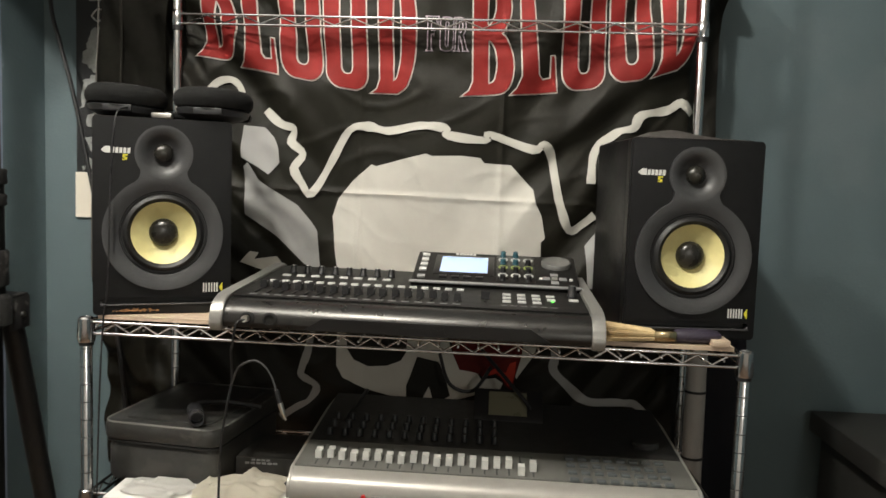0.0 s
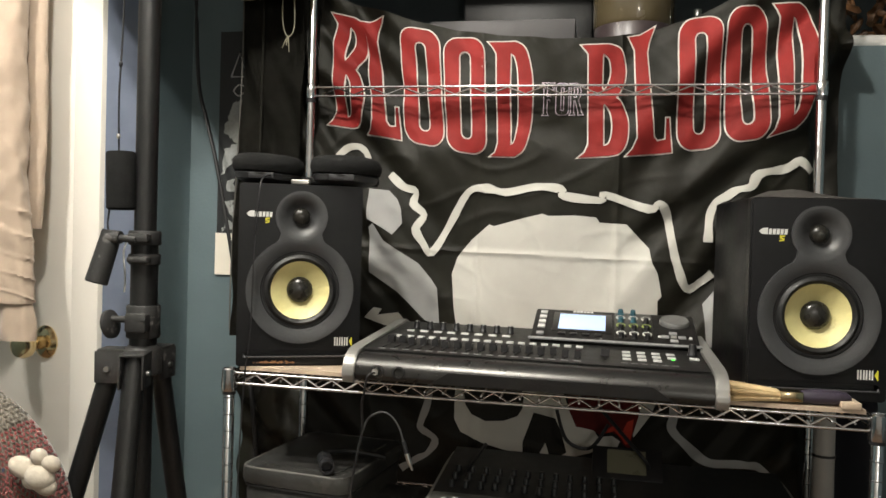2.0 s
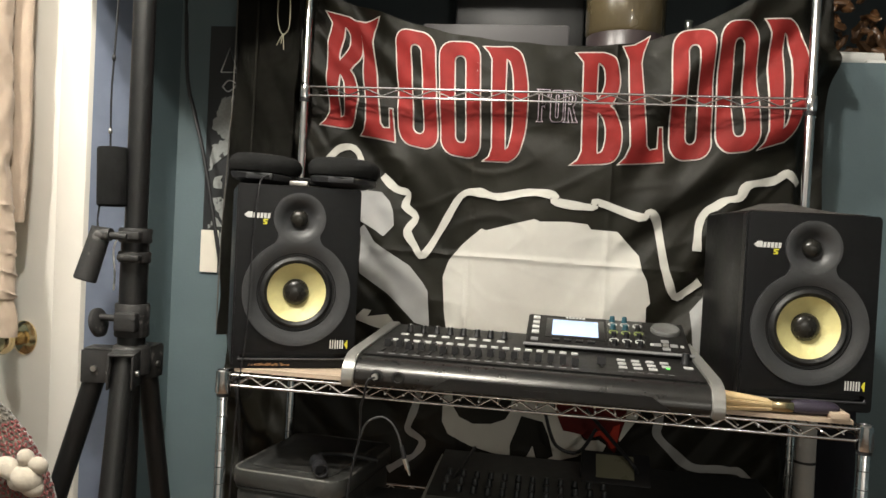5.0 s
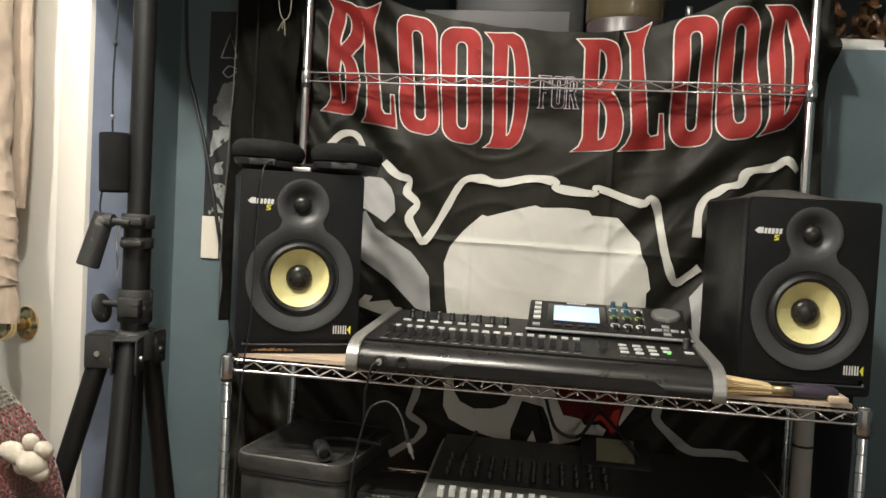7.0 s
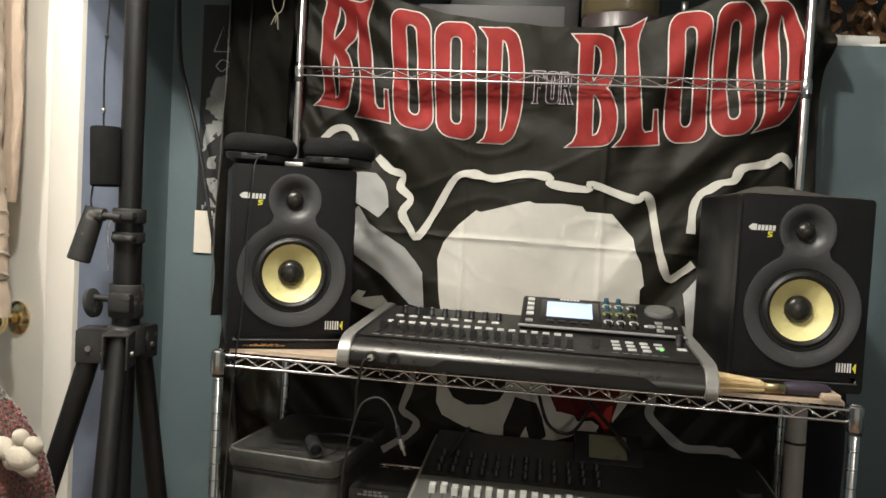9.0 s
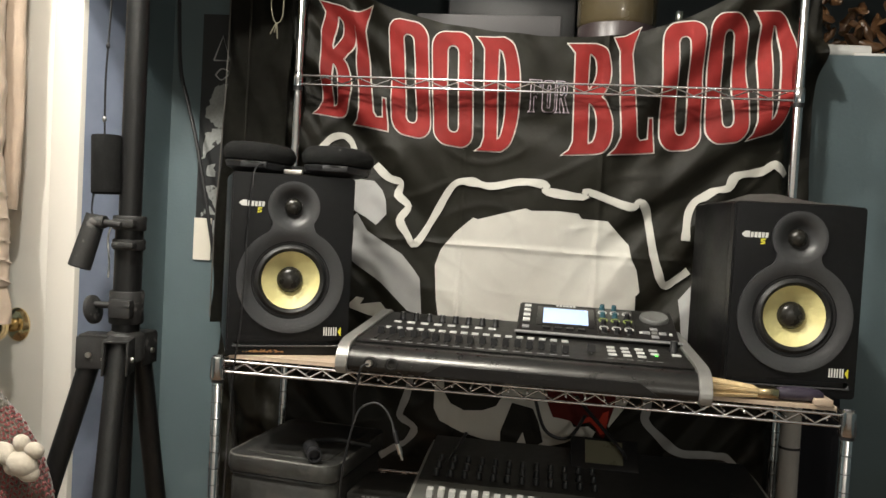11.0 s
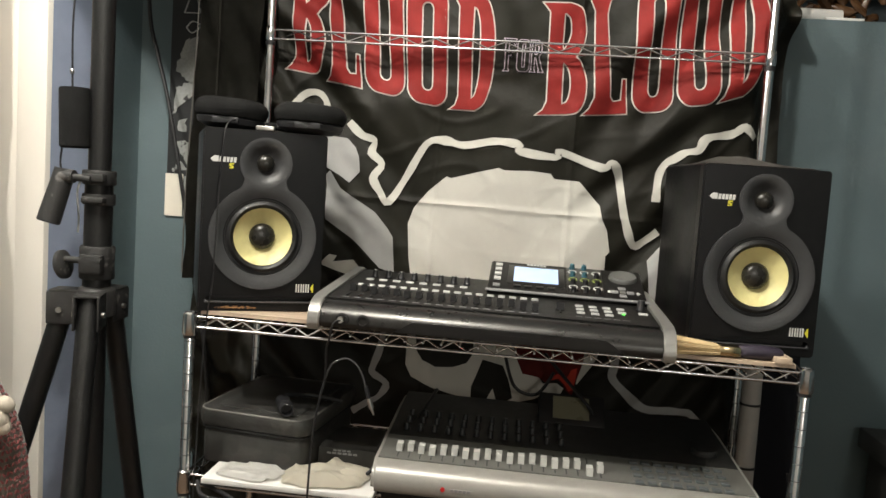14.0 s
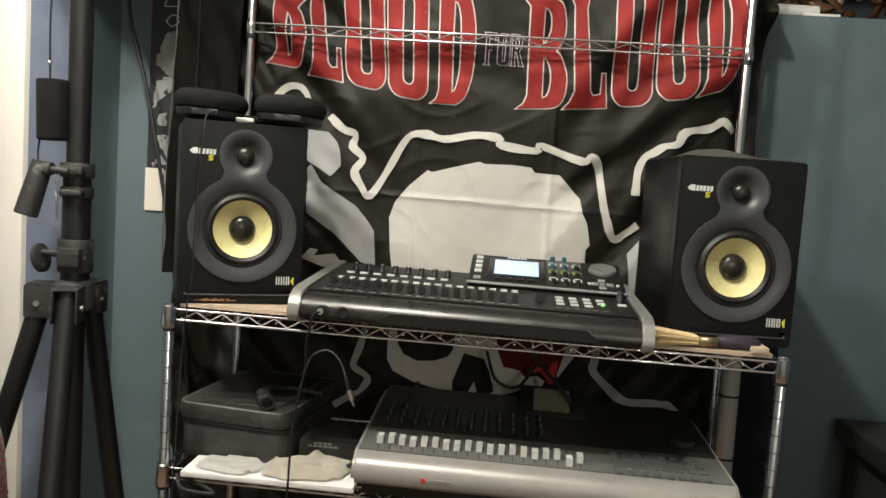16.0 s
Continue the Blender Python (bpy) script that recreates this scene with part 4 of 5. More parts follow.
def letter(ch, bl, br, tr, tl, material, rimmat, rim):
    bl, br, tr, tl = Vector(bl), Vector(br), Vector(tr), Vector(tl)

    def warp(loop):
        return [tuple(bl.lerp(br, u).lerp(tl.lerp(tr, u), v)) for u, v in loop]

    outer, holes = SHAPES[ch]
    o, hs = warp(outer), [warp(h) for h in holes]
    ob = printed("letter", grown(o, rim), [grown(h, -rim) for h in hs], rimmat, 0.0022, "pale outline of the letter %s" % ch)
    printed("letter_fill", o, hs, material, 0.0038, "%s letter %s" % ("red" if material is INKRED else "dark", ch), ob)


LETTERS = [
    ("B", (0.026, 1.392), (0.094, 1.384), (0.099, 1.590), (0.022, 1.612)),
    ("L", (0.105, 1.374), (0.170, 1.363), (0.133, 1.582), (0.080, 1.591)),
    ("O", (0.179, 1.362), (0.253, 1.348), (0.237, 1.566), (0.163, 1.577)),
    ("O", (0.261, 1.345), (0.334, 1.335), (0.324, 1.551), (0.247, 1.555)),
    ("D", (0.341, 1.333), (0.418, 1.333), (0.413, 1.543), (0.335, 1.543)),
    ("B", (0.505, 1.331), (0.590, 1.337), (0.583, 1.538), (0.505, 1.534)),
    ("L", (0.589, 1.335), (0.666, 1.343), (0.634, 1.560), (0.587, 1.549)),
    ("O", (0.676, 1.346), (0.749, 1.353), (0.744, 1.586), (0.673, 1.578)),
    ("O", (0.758, 1.360), (0.829, 1.370), (0.819, 1.598), (0.753, 1.592)),
    ("D", (0.828, 1.371), (0.902, 1.398), (0.900, 1.606), (0.832, 1.602)),
]
for ch, bl, br, tr, tl in LETTERS:
    letter(ch, bl, br, tr, tl, INKRED, INKWHITE, 0.0024)
for k, ch in enumerate("FOR"):
    x = 0.436 + k * 0.0245
    letter(ch, (x, 1.409), (x + 0.0215, 1.409), (x + 0.0215, 1.466), (x, 1.466), FLAG, INKLILAC, 0.0015)


def ribbon(pts, w, seed=1):
    """A closed outline round a line of (x, z), with an uneven width."""
    p = [v.xy for v in spline([(a, b, 0) for a, b in pts], 4)]
    lft, rgt = [], []
    r = random.Random(seed)
    for i, a in enumerate(p):
        d = (p[min(i + 1, len(p) - 1)] - p[max(i - 1, 0)]).normalized()
        n = Vector((-d.y, d.x))
        k = w / 2 * (0.92 + 0.35 * noise.noise((a.x * 40, a.y * 40, seed)) + r.uniform(-0.04, 0.04))
        lft.append(tuple(a + n * k))
        rgt.append(tuple(a - n * k))
    return lft + rgt[::-1]


printed("print_dome", [(0.280, 1.048), (0.274, 1.112), (0.284, 1.144), (0.309, 1.176), (0.343, 1.207), (0.352, 1.204), (0.400, 1.218), (0.441, 1.229), (0.452, 1.225), (0.502, 1.227), (0.538, 1.224), (0.545, 1.215), (0.592, 1.213),
                       (0.618, 1.186), (0.633, 1.171), (0.638, 1.146), (0.649, 1.126), (0.657, 1.086), (0.650, 1.078), (0.652, 1.025), (0.640, 0.944), (0.303, 0.922)], [], INKWHITE, 0.0026, "large off-white rounded print", None, 0.0045)
printed("print_band", ribbon([(0.148, 1.299), (0.175, 1.275), (0.201, 1.266), (0.196, 1.243), (0.217, 1.222), (0.203, 1.195), (0.218, 1.168), (0.235, 1.151), (0.268, 1.205), (0.302, 1.266), (0.336, 1.274), (0.373, 1.267), (0.429, 1.278), (0.474, 1.274),
                              (0.480, 1.262), (0.545, 1.255), (0.553, 1.265), (0.630, 1.241), (0.647, 1.251), (0.662, 1.232), (0.673, 1.177), (0.682, 1.142), (0.700, 1.101), (0.722, 1.112), (0.744, 1.130)], 0.0155), [], INKWHITE, 0.0030, "jagged white outline print")
printed("print_band", ribbon([(0.733, 1.185), (0.735, 1.230), (0.746, 1.256), (0.763, 1.267), (0.781, 1.279), (0.804, 1.285), (0.817, 1.307), (0.863, 1.318), (0.887, 1.332), (0.909, 1.314)], 0.016, 4), [], INKWHITE, 0.0030)
printed("print_band", ribbon([(0.044, 1.325), (0.061, 1.346), (0.084, 1.351), (0.099, 1.339), (0.106, 1.320)], 0.014, 6), [], INKWHITE, 0.0030)
printed("print_petal", [(0.110, 1.270), (0.149, 1.267), (0.166, 1.250), (0.174, 1.232), (0.177, 1.205), (0.159, 1.183), (0.140, 1.196), (0.110, 1.212)], [], INKGREY, 0.0028, "grey print patch")
printed("print_petal", [(0.112, 1.196), (0.122, 1.204), (0.143, 1.171), (0.210, 1.130), (0.236, 1.100), (0.247, 1.084), (0.253, 1.015), (0.224, 1.022), (0.168, 1.075), (0.112, 1.110)], [], INKGREY, 0.0028)
printed("print_petal", [(0.110, 1.024), (0.128, 1.044), (0.141, 1.041), (0.136, 1.030), (0.171, 1.034), (0.196, 1.005), (0.164, 1.006)], [], INKWHITE, 0.0028)
printed("print_petal", [(0.728, 1.075), (0.752, 1.105), (0.790, 1.150), (0.800, 1.000), (0.735, 1.000)], [], INKGREY, 0.0028)
printed("print_lower", ribbon([(0.246, 0.925), (0.236, 0.865), (0.225, 0.833), (0.224, 0.817), (0.251, 0.797), (0.238, 0.771), (0.219, 0.761), (0.189, 0.741)], 0.014, 8), [], INKGREY, 0.0028)
printed("print_face", [(0.288, 0.900), (0.287, 0.839), (0.299, 0.815), (0.339, 0.797), (0.383, 0.787), (0.453, 0.778), (0.502, 0.782), (0.540, 0.795), (0.554, 0.805), (0.588, 0.808), (0.593, 0.821), (0.579, 0.831), (0.553, 0.827),
                       (0.545, 0.840), (0.514, 0.841), (0.502, 0.867), (0.490, 0.900)], [], INKWHITE, 0.0028, "off-white lower print")
printed("print_shape", [(0.436, 0.862), (0.476, 0.854), (0.488, 0.828), (0.498, 0.792), (0.479, 0.780), (0.466, 0.787), (0.459, 0.808), (0.448, 0.785), (0.418, 0.783), (0.417, 0.806), (0.427, 0.834)], [], FLAG, 0.0040, "black two-lobed print")
printed("print_shape", [(0.303, 0.905), (0.307, 0.868), (0.319, 0.850), (0.345, 0.838), (0.380, 0.841), (0.406, 0.852), (0.415, 0.868), (0.418, 0.905)], [], FLAG, 0.0040)
printed("print_red", [(0.497, 0.900), (0.501, 0.871), (0.514, 0.842), (0.545, 0.838), (0.561, 0.829), (0.571, 0.842), (0.590, 0.832), (0.597, 0.817), (0.610, 0.805), (0.615, 0.834), (0.624, 0.873), (0.626, 0.900)], [], mat("dark_red_cloth_print", (0.10, 0.012, 0.010), 0.6, 0, 60, 0.25, 0.3, 1400, spec=0.12), 0.0044, "dark red print patch")
printed("print_red", [(0.604, 0.860), (0.615, 0.865), (0.614, 0.842), (0.610, 0.818), (0.603, 0.815), (0.594, 0.829), (0.582, 0.841), (0.562, 0.834), (0.566, 0.843), (0.580, 0.850), (0.597, 0.842)], [], mat("bright_red_cloth_print", (0.48, 0.05, 0.03), 0.6, 0, 60, 0.2, 0.3, 1400, spec=0.12), 0.0056, "bright red print stroke")
printed("print_face", [(0.626, 0.900), (0.625, 0.877), (0.614, 0.838), (0.617, 0.829), (0.634, 0.855), (0.644, 0.871), (0.655, 0.900)], [], INKWHITE, 0.0028)
printed("print_lower", ribbon([(0.684, 0.915), (0.685, 0.874), (0.683, 0.848), (0.706, 0.823), (0.740, 0.801), (0.773, 0.798), (0.806, 0.797), (0.831, 0.792), (0.858, 0.764), (0.881, 0.733)], 0.016, 9), [], INKGREY, 0.0028)

# black garment hanging over the banner's near end, with a cord loop
bm = B()
nn, mm_ = 40, 60
g = []
for i in range(nn + 1):
    x = -0.143 + 0.122 * i / nn
    col = []
    for j in range(mm_ + 1):
        z = 0.98 + 0.74 * j / mm_
        y = 0.318 + 0.011 * math.sin(52 * x + 1.8 * math.sin(3 * z)) + 0.010 * noise.noise((x * 9, z * 3, 8)) + 0.006 * math.sin(88 * (x + 0.35 * z) + 2 * noise.noise((x * 7, z * 6, 2))) + 0.003 * noise.noise((x * 30, z * 14, 6))
        col.append(bm.verts.new((x + 0.006 * math.sin(5 * z), y, z)))
    g.append(col)
for i in range(nn):
    for j in range(mm_):
        bm.faces.new((g[i][j], g[i + 1][j], g[i + 1][j + 1], g[i][j + 1]))
bmesh.ops.solidify(bm, geom=list(bm.faces), thickness=0.002)
gar = thing("black_garment", "black garment hanging beside the rear post", "clothing")
part("body", bm, BLACKCLOTH, gar)
bm = B()
tube(bm, [(-0.1435 + 0.006 * math.sin(5 * z), 0.316 + 0.011 * math.sin(52 * -0.143 + 1.8 * math.sin(3 * z)), z) for z in [0.99 + 0.02 * k for k in range(36)]], 0.0016, 6)
part("edge_piping", bm, mat("grey_piping", (0.10, 0.095, 0.085), 0.8), gar, "thin grey edge seam")
bm = B()
tube(bm, [(-0.098 + 0.006 * math.sin(5 * z), 0.3105 + 0.011 * math.sin(52 * -0.098 + 1.8 * math.sin(3 * z)), z) for z in [1.0 + 0.02 * k for k in range(35)]], 0.0022, 6)
part("seam", bm, BLACKCLOTH, gar, "stitched vertical seam")
cap = thing("cap", "cream cap hanging from the rack by its strap", "cap")
bm = B()
nn = 24
g = []
for i in range(nn + 1):
    u = i / nn
    x = -0.128 + 0.125 * u
    col = []
    for j in range(9):
        v = j / 8
        z = 1.604 + 0.012 * u + 0.010 * (2 * u - 1) ** 2 + 0.07 * v
        col.append(bm.verts.new((x, 0.262 + 0.045 * v + 0.02 * (2 * u - 1) ** 2, z)))
    g.append(col)
for i in range(nn):
    for j in range(8):
        bm.faces.new((g[i][j], g[i + 1][j], g[i + 1][j + 1], g[i][j + 1]))
bmesh.ops.solidify(bm, geom=list(bm.faces), thickness=0.004)
CREAM = mat("cream_cotton", (0.55, 0.50, 0.34), 0.8, 0, 40, 0.1, 0.4, 700)
part("brim", bm, CREAM, cap)
bm = B()
tube(bm, spline([(-0.046, 0.285, 1.645), (-0.048, 0.288, 1.585), (-0.044, 0.29, 1.557), (-0.036, 0.29, 1.547), (-0.027, 0.29, 1.557), (-0.024, 0.288, 1.585), (-0.026, 0.285, 1.645)]), 0.0011, 6)
for dx, dz in ((-0.012, -0.022), (0.002, -0.030), (-0.004, -0.018)):
    tube(bm, spline([(-0.036, 0.289, 1.548), (-0.036 + dx * 0.4, 0.288, 1.540), (-0.036 + dx, 0.289, 1.548 + dz)]), 0.0010, 6)
part("cord_loop", bm, mat("dull_cord", (0.30, 0.28, 0.20), 0.8), cap, "pale knotted cord loop")

# ---------------------------------------------------------------- things on the ledge
bm = B()
box(bm, 0.195, 0.487, 0.47, 0.60, LEDGE, LEDGE + 0.067, 0.003)
solo("flat_box", bm, mat("pale_grey_card", (0.055, 0.052, 0.054), 0.6, 0, 30, 0.06), "pale grey flat box on the ledge", "box")
bm = B()
box(bm, 0.235, 0.520, 0.64, 0.74, LEDGE, LEDGE + 0.24, 0.006)
solo("dark_case", bm, STAND, "black case standing at the back of the ledge", "case")
jar = thing("jar", "amber jar with a mauve lower half on the ledge", "jar", Matrix.Translation((0.602, 0.56, LEDGE)))
bm = B()
lathe(bm, [(0, 0), (0.072, 0), (0.078, 0.006), (0.079, 0.062), (0.078, 0.064)], None, 40)
part("base", bm, JARLOW, jar)
bm = B()
lathe(bm, [(0.078, 0.064), (0.081, 0.070), (0.082, 0.16), (0.075, 0.175), (0, 0.178)], None, 40)
part("upper", bm, JAR, jar)
bm = B()
lathe(bm, [(0, 0), (0.02, 0), (0.022, 0.05), (0.009, 0.07), (0.009, 0.10), (0, 0.10)], Matrix.Translation((0.728, 0.55, LEDGE)), 24)
solo("small_bottle", bm, mat("dark_bottle_glass", (0.03, 0.035, 0.03), 0.1, 0, 30, 0.1, coat=0.6), "small dark glass bottle on the ledge", "bottle")
bm = B()
tube(bm, [(0.955, 0.475, LEDGE + 0.013), (1.075, 0.482, LEDGE + 0.013)], 0.013, 20)
solo("paper_roll", bm, PAPER, "white paper roll on the ledge", "paper")
bm = B()
box(bm, 1.04, 1.11, 0.455, 0.47, LEDGE, LEDGE + 0.006, 0.001)
solo("paper_slip", bm, PAPER, "white paper slip on the ledge's edge", "paper")


def carving(x, y, seed, h, w):
    r = random.Random(seed)
    ob = thing("wood_carving", "dark brown carved wooden ornament on the ledge", "ornament", Matrix.Translation((x, y, LEDGE)), group="carvings on the ledge")
    bm = B()
    box(bm, -w / 2, w / 2, -0.02, 0.02, 0, 0.012, 0.003)
    part("plinth", bm, WOOD, ob)
    for k in range(22):
        m = Matrix.Translation((r.uniform(-w / 2.4, w / 2.4), r.uniform(-0.012, 0.012), 0.016 + h * r.random())) @ Euler((r.random() * 3, r.random() * 3, r.random() * 3)).to_matrix().to_4x4() @ Matrix.Diagonal((r.uniform(0.016, 0.036), r.uniform(0.005, 0.010), r.uniform(0.006, 0.014), 1))
        bm = B()
        bmesh.ops.create_icosphere(bm, subdivisions=2, radius=1.0, matrix=m)
        for v in bm.verts:
            v.co += noise.noise_vector(v.co * 70) * 0.0065
        part("carved_knob", bm, WOOD, ob)


for k, (x, w) in enumerate(((1.010, 0.11), (1.105, 0.11), (1.20, 0.12), (1.31, 0.11), (1.42, 0.12))):
    carving(x, 0.545 + 0.02 * (k % 2), k + 3, 0.13, w)

# poster on the wall column, half behind the banner
post_ = thing("poster", "black and white poster with a pale strip at its foot", "poster")
bm = B()
box(bm, -0.250, -0.100, BACK - 0.003, BACK - 0.001, 1.09, 1.60)
part("sheet", bm, POSTER, post_, smooth=False)

PALEINK = mat("poster_pale_ink", (0.25, 0.26, 0.25), 0.6, 0, 200, 0.25, stain=((0.02, 0.02, 0.02), 55, 0.62))


def torn(loop, seed, jag=0.006):
    """A closed outline with a ragged, inked edge."""
    r = random.Random(seed)
    out = []
    for i, (x, z) in enumerate(loop):
        x2, z2 = loop[(i + 1) % len(loop)]
        n = max(2, int(math.hypot(x2 - x, z2 - z) / 0.006))
        out += [(max(-0.2495, x + (x2 - x) * k / n + r.uniform(-jag, jag)), z + (z2 - z) * k / n + r.uniform(-jag, jag)) for k in range(n)]
    return out


for sd, loop in enumerate(([(-0.214, 1.452), (-0.150, 1.470), (-0.150, 1.372), (-0.205, 1.362), (-0.240, 1.390), (-0.228, 1.420)],
                           [(-0.236, 1.352), (-0.205, 1.368), (-0.190, 1.350), (-0.222, 1.318), (-0.242, 1.300)],
                           [(-0.234, 1.246), (-0.160, 1.238), (-0.160, 1.205), (-0.205, 1.196), (-0.222, 1.220)],
                           [(-0.228, 1.285), (-0.212, 1.288), (-0.214, 1.266), (-0.228, 1.264)],
                           [(-0.226, 1.200), (-0.222, 1.204), (-0.206, 1.184), (-0.240, 1.180)])):
    bm = B()
    prism(bm, torn(loop, sd + 2, 0.0032), BACK - 0.0042, BACK - 0.0031)
    part("pale_patch", bm, PALEINK, post_, "ragged pale printed patch", smooth=False)
bm = B()
box(bm, -0.212, -0.15, BACK - 0.0044, BACK - 0.0031, 1.090, 1.172)
part("grey_panel", bm, mat("poster_grey_panel", (0.26, 0.27, 0.26), 0.6, 0, 60, 0.2), post_, "plain grey panel at the foot", smooth=False)
bm = B()
box(bm, -0.252, -0.214, BACK - 0.0046, BACK - 0.0031, 1.088, 1.176)
part("foot_strip", bm, PAPERC, post_, "cream paper strip at the foot", smooth=False)
bm = B()
tube(bm, [(-0.224, BACK - 0.004, 1.505), (-0.206, BACK - 0.004, 1.555), (-0.189, BACK - 0.004, 1.505), (-0.224, BACK - 0.004, 1.505)], 0.0016, 6)
tube(bm, spline([(-0.219, BACK - 0.004, 1.475), (-0.206, BACK - 0.004, 1.488), (-0.189, BACK - 0.004, 1.480), (-0.206, BACK - 0.004, 1.465), (-0.219, BACK - 0.004, 1.475)]), 0.0014, 6)
part("outline_print", bm, mat("poster_grey_ink", (0.5, 0.5, 0.5), 0.6), post_, "grey outlined marks")

# cables on the corner wall
for pts, r in (([(-0.296, 0.42, 1.72), (-0.283, 0.415, 1.50), (-0.258, 0.405, 1.412), (-0.231, 0.40, 1.321), (-0.199, 0.40, 1.167), (-0.178, 0.40, 1.056), (-0.150, 0.37, 0.965), (-0.112, 0.33, 0.87), (-0.088, 0.32, 0.70)], 0.0040),):
    bm = B()
    tube(bm, spline(pts), r, 8)
    solo("wall_cable", bm, CABLE, "black cable hanging in the wall's corner", "cable", group="cables in the corner")

# ---------------------------------------------------------------- tripod stand
TX, TY = -0.211, 0.11
stand = thing("tripod_stand", "black steel tripod stand with dusty clamps", "stand")
bm = B()
rod(bm, (TX, TY, 0.96), (TX, TY, 1.176), 0.0225, seg=28)
part("lower_tube", bm, STAND, stand)
bm = B()
rod(bm, (TX, TY, 1.15), (TX, TY, 1.700), 0.0182, seg=28)
part("upper_tube", bm, STAND, stand)


def clamp(z, h, r):
    bm = B()
    lathe(bm, [(r - 0.003, -h / 2), (r, -h / 2), (r + 0.0015, -h / 2 + 0.003), (r + 0.0005, 0), (r + 0.0015, h / 2 - 0.003), (r, h / 2), (r - 0.003, h / 2)], Matrix.Translation((TX, TY, z)), 28)
    c = part("clamp_collar", bm, DUSTY, stand, "dusty plastic clamp collar")
    bm = B()
    box(bm, TX - 0.012, TX + 0.026, TY - r - 0.012, TY - r + 0.004, z - h * 0.28, z + h * 0.28, 0.003)
    part("clamp_ear", bm, DUSTY, c)
    return c


clamp(1.166, 0.024, 0.0255)
clamp(1.130, 0.018, 0.0250)
c3 = clamp(1.025, 0.055, 0.0265)
bm = B()
rod(bm, (TX + 0.026, TY - 0.034, 1.030), (TX - 0.045, TY - 0.030, 1.030), 0.0055, seg=12)
part("clamp_bolt", bm, DUSTY, c3)
bm = B()
lathe(bm, [(0, -0.006), (0.020, -0.006), (0.024, -0.003), (0.024, 0.003), (0.020, 0.006), (0, 0.006)], Matrix.Translation((TX - 0.042, TY - 0.03, 1.021)) @ Matrix.Rotation(radians(78), 4, "Y"), 28)
part("clamp_knob", bm, DUSTY, c3, "round tightening knob")
# unseen cabinet added on the pole's top to shade the corner behind it
shade_box = thing("loudspeaker", "unseen black cabinet added over the tripod stand's pole to shade the corner", "loudspeaker", pose(-0.185, 0.190, 1.690, 0, 0, -40))
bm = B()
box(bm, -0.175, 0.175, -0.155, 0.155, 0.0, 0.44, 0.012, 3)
cab = part("cabinet", bm, STAND, shade_box)
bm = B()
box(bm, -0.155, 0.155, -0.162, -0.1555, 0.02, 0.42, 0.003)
part("grille", bm, DUSTY, shade_box, "dark grille of the added cabinet")
# hub with three brackets and legs
bm = B()
lathe(bm, [(0.022, -0.035), (0.031, -0.030), (0.031, 0.010), (0.026, 0.016), (0.022, 0.018)], Matrix.Translation((TX, TY, 0.967)), 28)
hub = part("hub", bm, DUSTY, stand, "dusty moulded hub")
for k, a in enumerate((190, 287, 90)):
    d = Vector((math.cos(radians(a)), math.sin(radians(a)), 0))
    s = Vector((-d.y, d.x, 0))
    m = Matrix((( d.x, s.x, 0, TX), (d.y, s.y, 0, TY), (0, 0, 1, 0.951), (0, 0, 0, 1)))
    for side in (-1, 1):
        bm = B()
        box(bm, 0.020, 0.074, side * 0.0185 - 0.002, side * 0.0185 + 0.002, -0.030, 0.024, 0.002)
        part("leg_bracket", bm, DUSTY, hub, "", m)
        bm = B()
        rod(bm, (0.052, side * 0.0205, -0.006), (0.052, side * 0.0245, -0.006), 0.0048, seg=12)
        part("bolt", bm, METALTIP, hub, "", m)
    bm = B()
    box(bm, 0.016, 0.070, -0.0205, 0.0205, 0.0225, 0.0275, 0.002)
    part("bracket_top", bm, DUSTY, hub, "", m)
    foot = Vector((0.31, 0, -0.939))
    bm = B()
    rod(bm, (0.046, 0, 0.018), foot, 0.0172, seg=20)
    leg = part("leg", bm, STAND, stand, "", m)
    bm = B()
    rod(bm, foot - Vector((0.01, 0, -0.022)), foot + Vector((0, 0, 0.0)), 0.019, seg=16)
    part("rubber_foot", bm, RUBBER, leg)
bm = B()
rod(bm, (TX, TY, 0.30), (TX, TY, 0.95), 0.0175, seg=24)
part("centre_tube", bm, STAND, stand)

# microphone clip on the upper clamp, sleeve hanging on its cord
clip = thing("microphone_clip", "black plastic microphone clip fixed to the stand", "clip")
bm = B()
rod(bm, (-0.205, TY - 0.036, 1.163), (-0.252, 0.078, 1.166), 0.006, seg=14)
rod(bm, (-0.236, 0.078, 1.166), (-0.258, 0.078, 1.166), 0.0105, 0.0125, seg=18)
part("joint", bm, DUSTY, clip)
bm = B()
lathe(bm, [(0.0125, 0.0), (0.0165, 0.0), (0.0185, 0.088), (0.0165, 0.090), (0.0150, 0.088), (0.0125, 0.0)], look((-0.256, 0.085, 1.176), (-0.276, 0.070, 1.085)) @ Matrix.Rotation(radians(180), 4, "X"), 28)
part("holder", bm, DUSTY, clip, "open tapered holder")
sl = thing("foam_sleeve", "black foam sleeve hanging on a thin cord", "sleeve")
bm = B()
lathe(bm, [(0.0, 0.0), (0.021, 0.0), (0.0242, 0.003), (0.0238, 0.094), (0.022, 0.097), (0.019, 0.097), (0.018, 0.090), (0, 0.090)], Matrix.Translation((-0.243, 0.09, 1.212)) @ Matrix.Rotation(radians(-2), 4, "Y"), 30)
part("sleeve", bm, FOAM, sl)
bm = B()
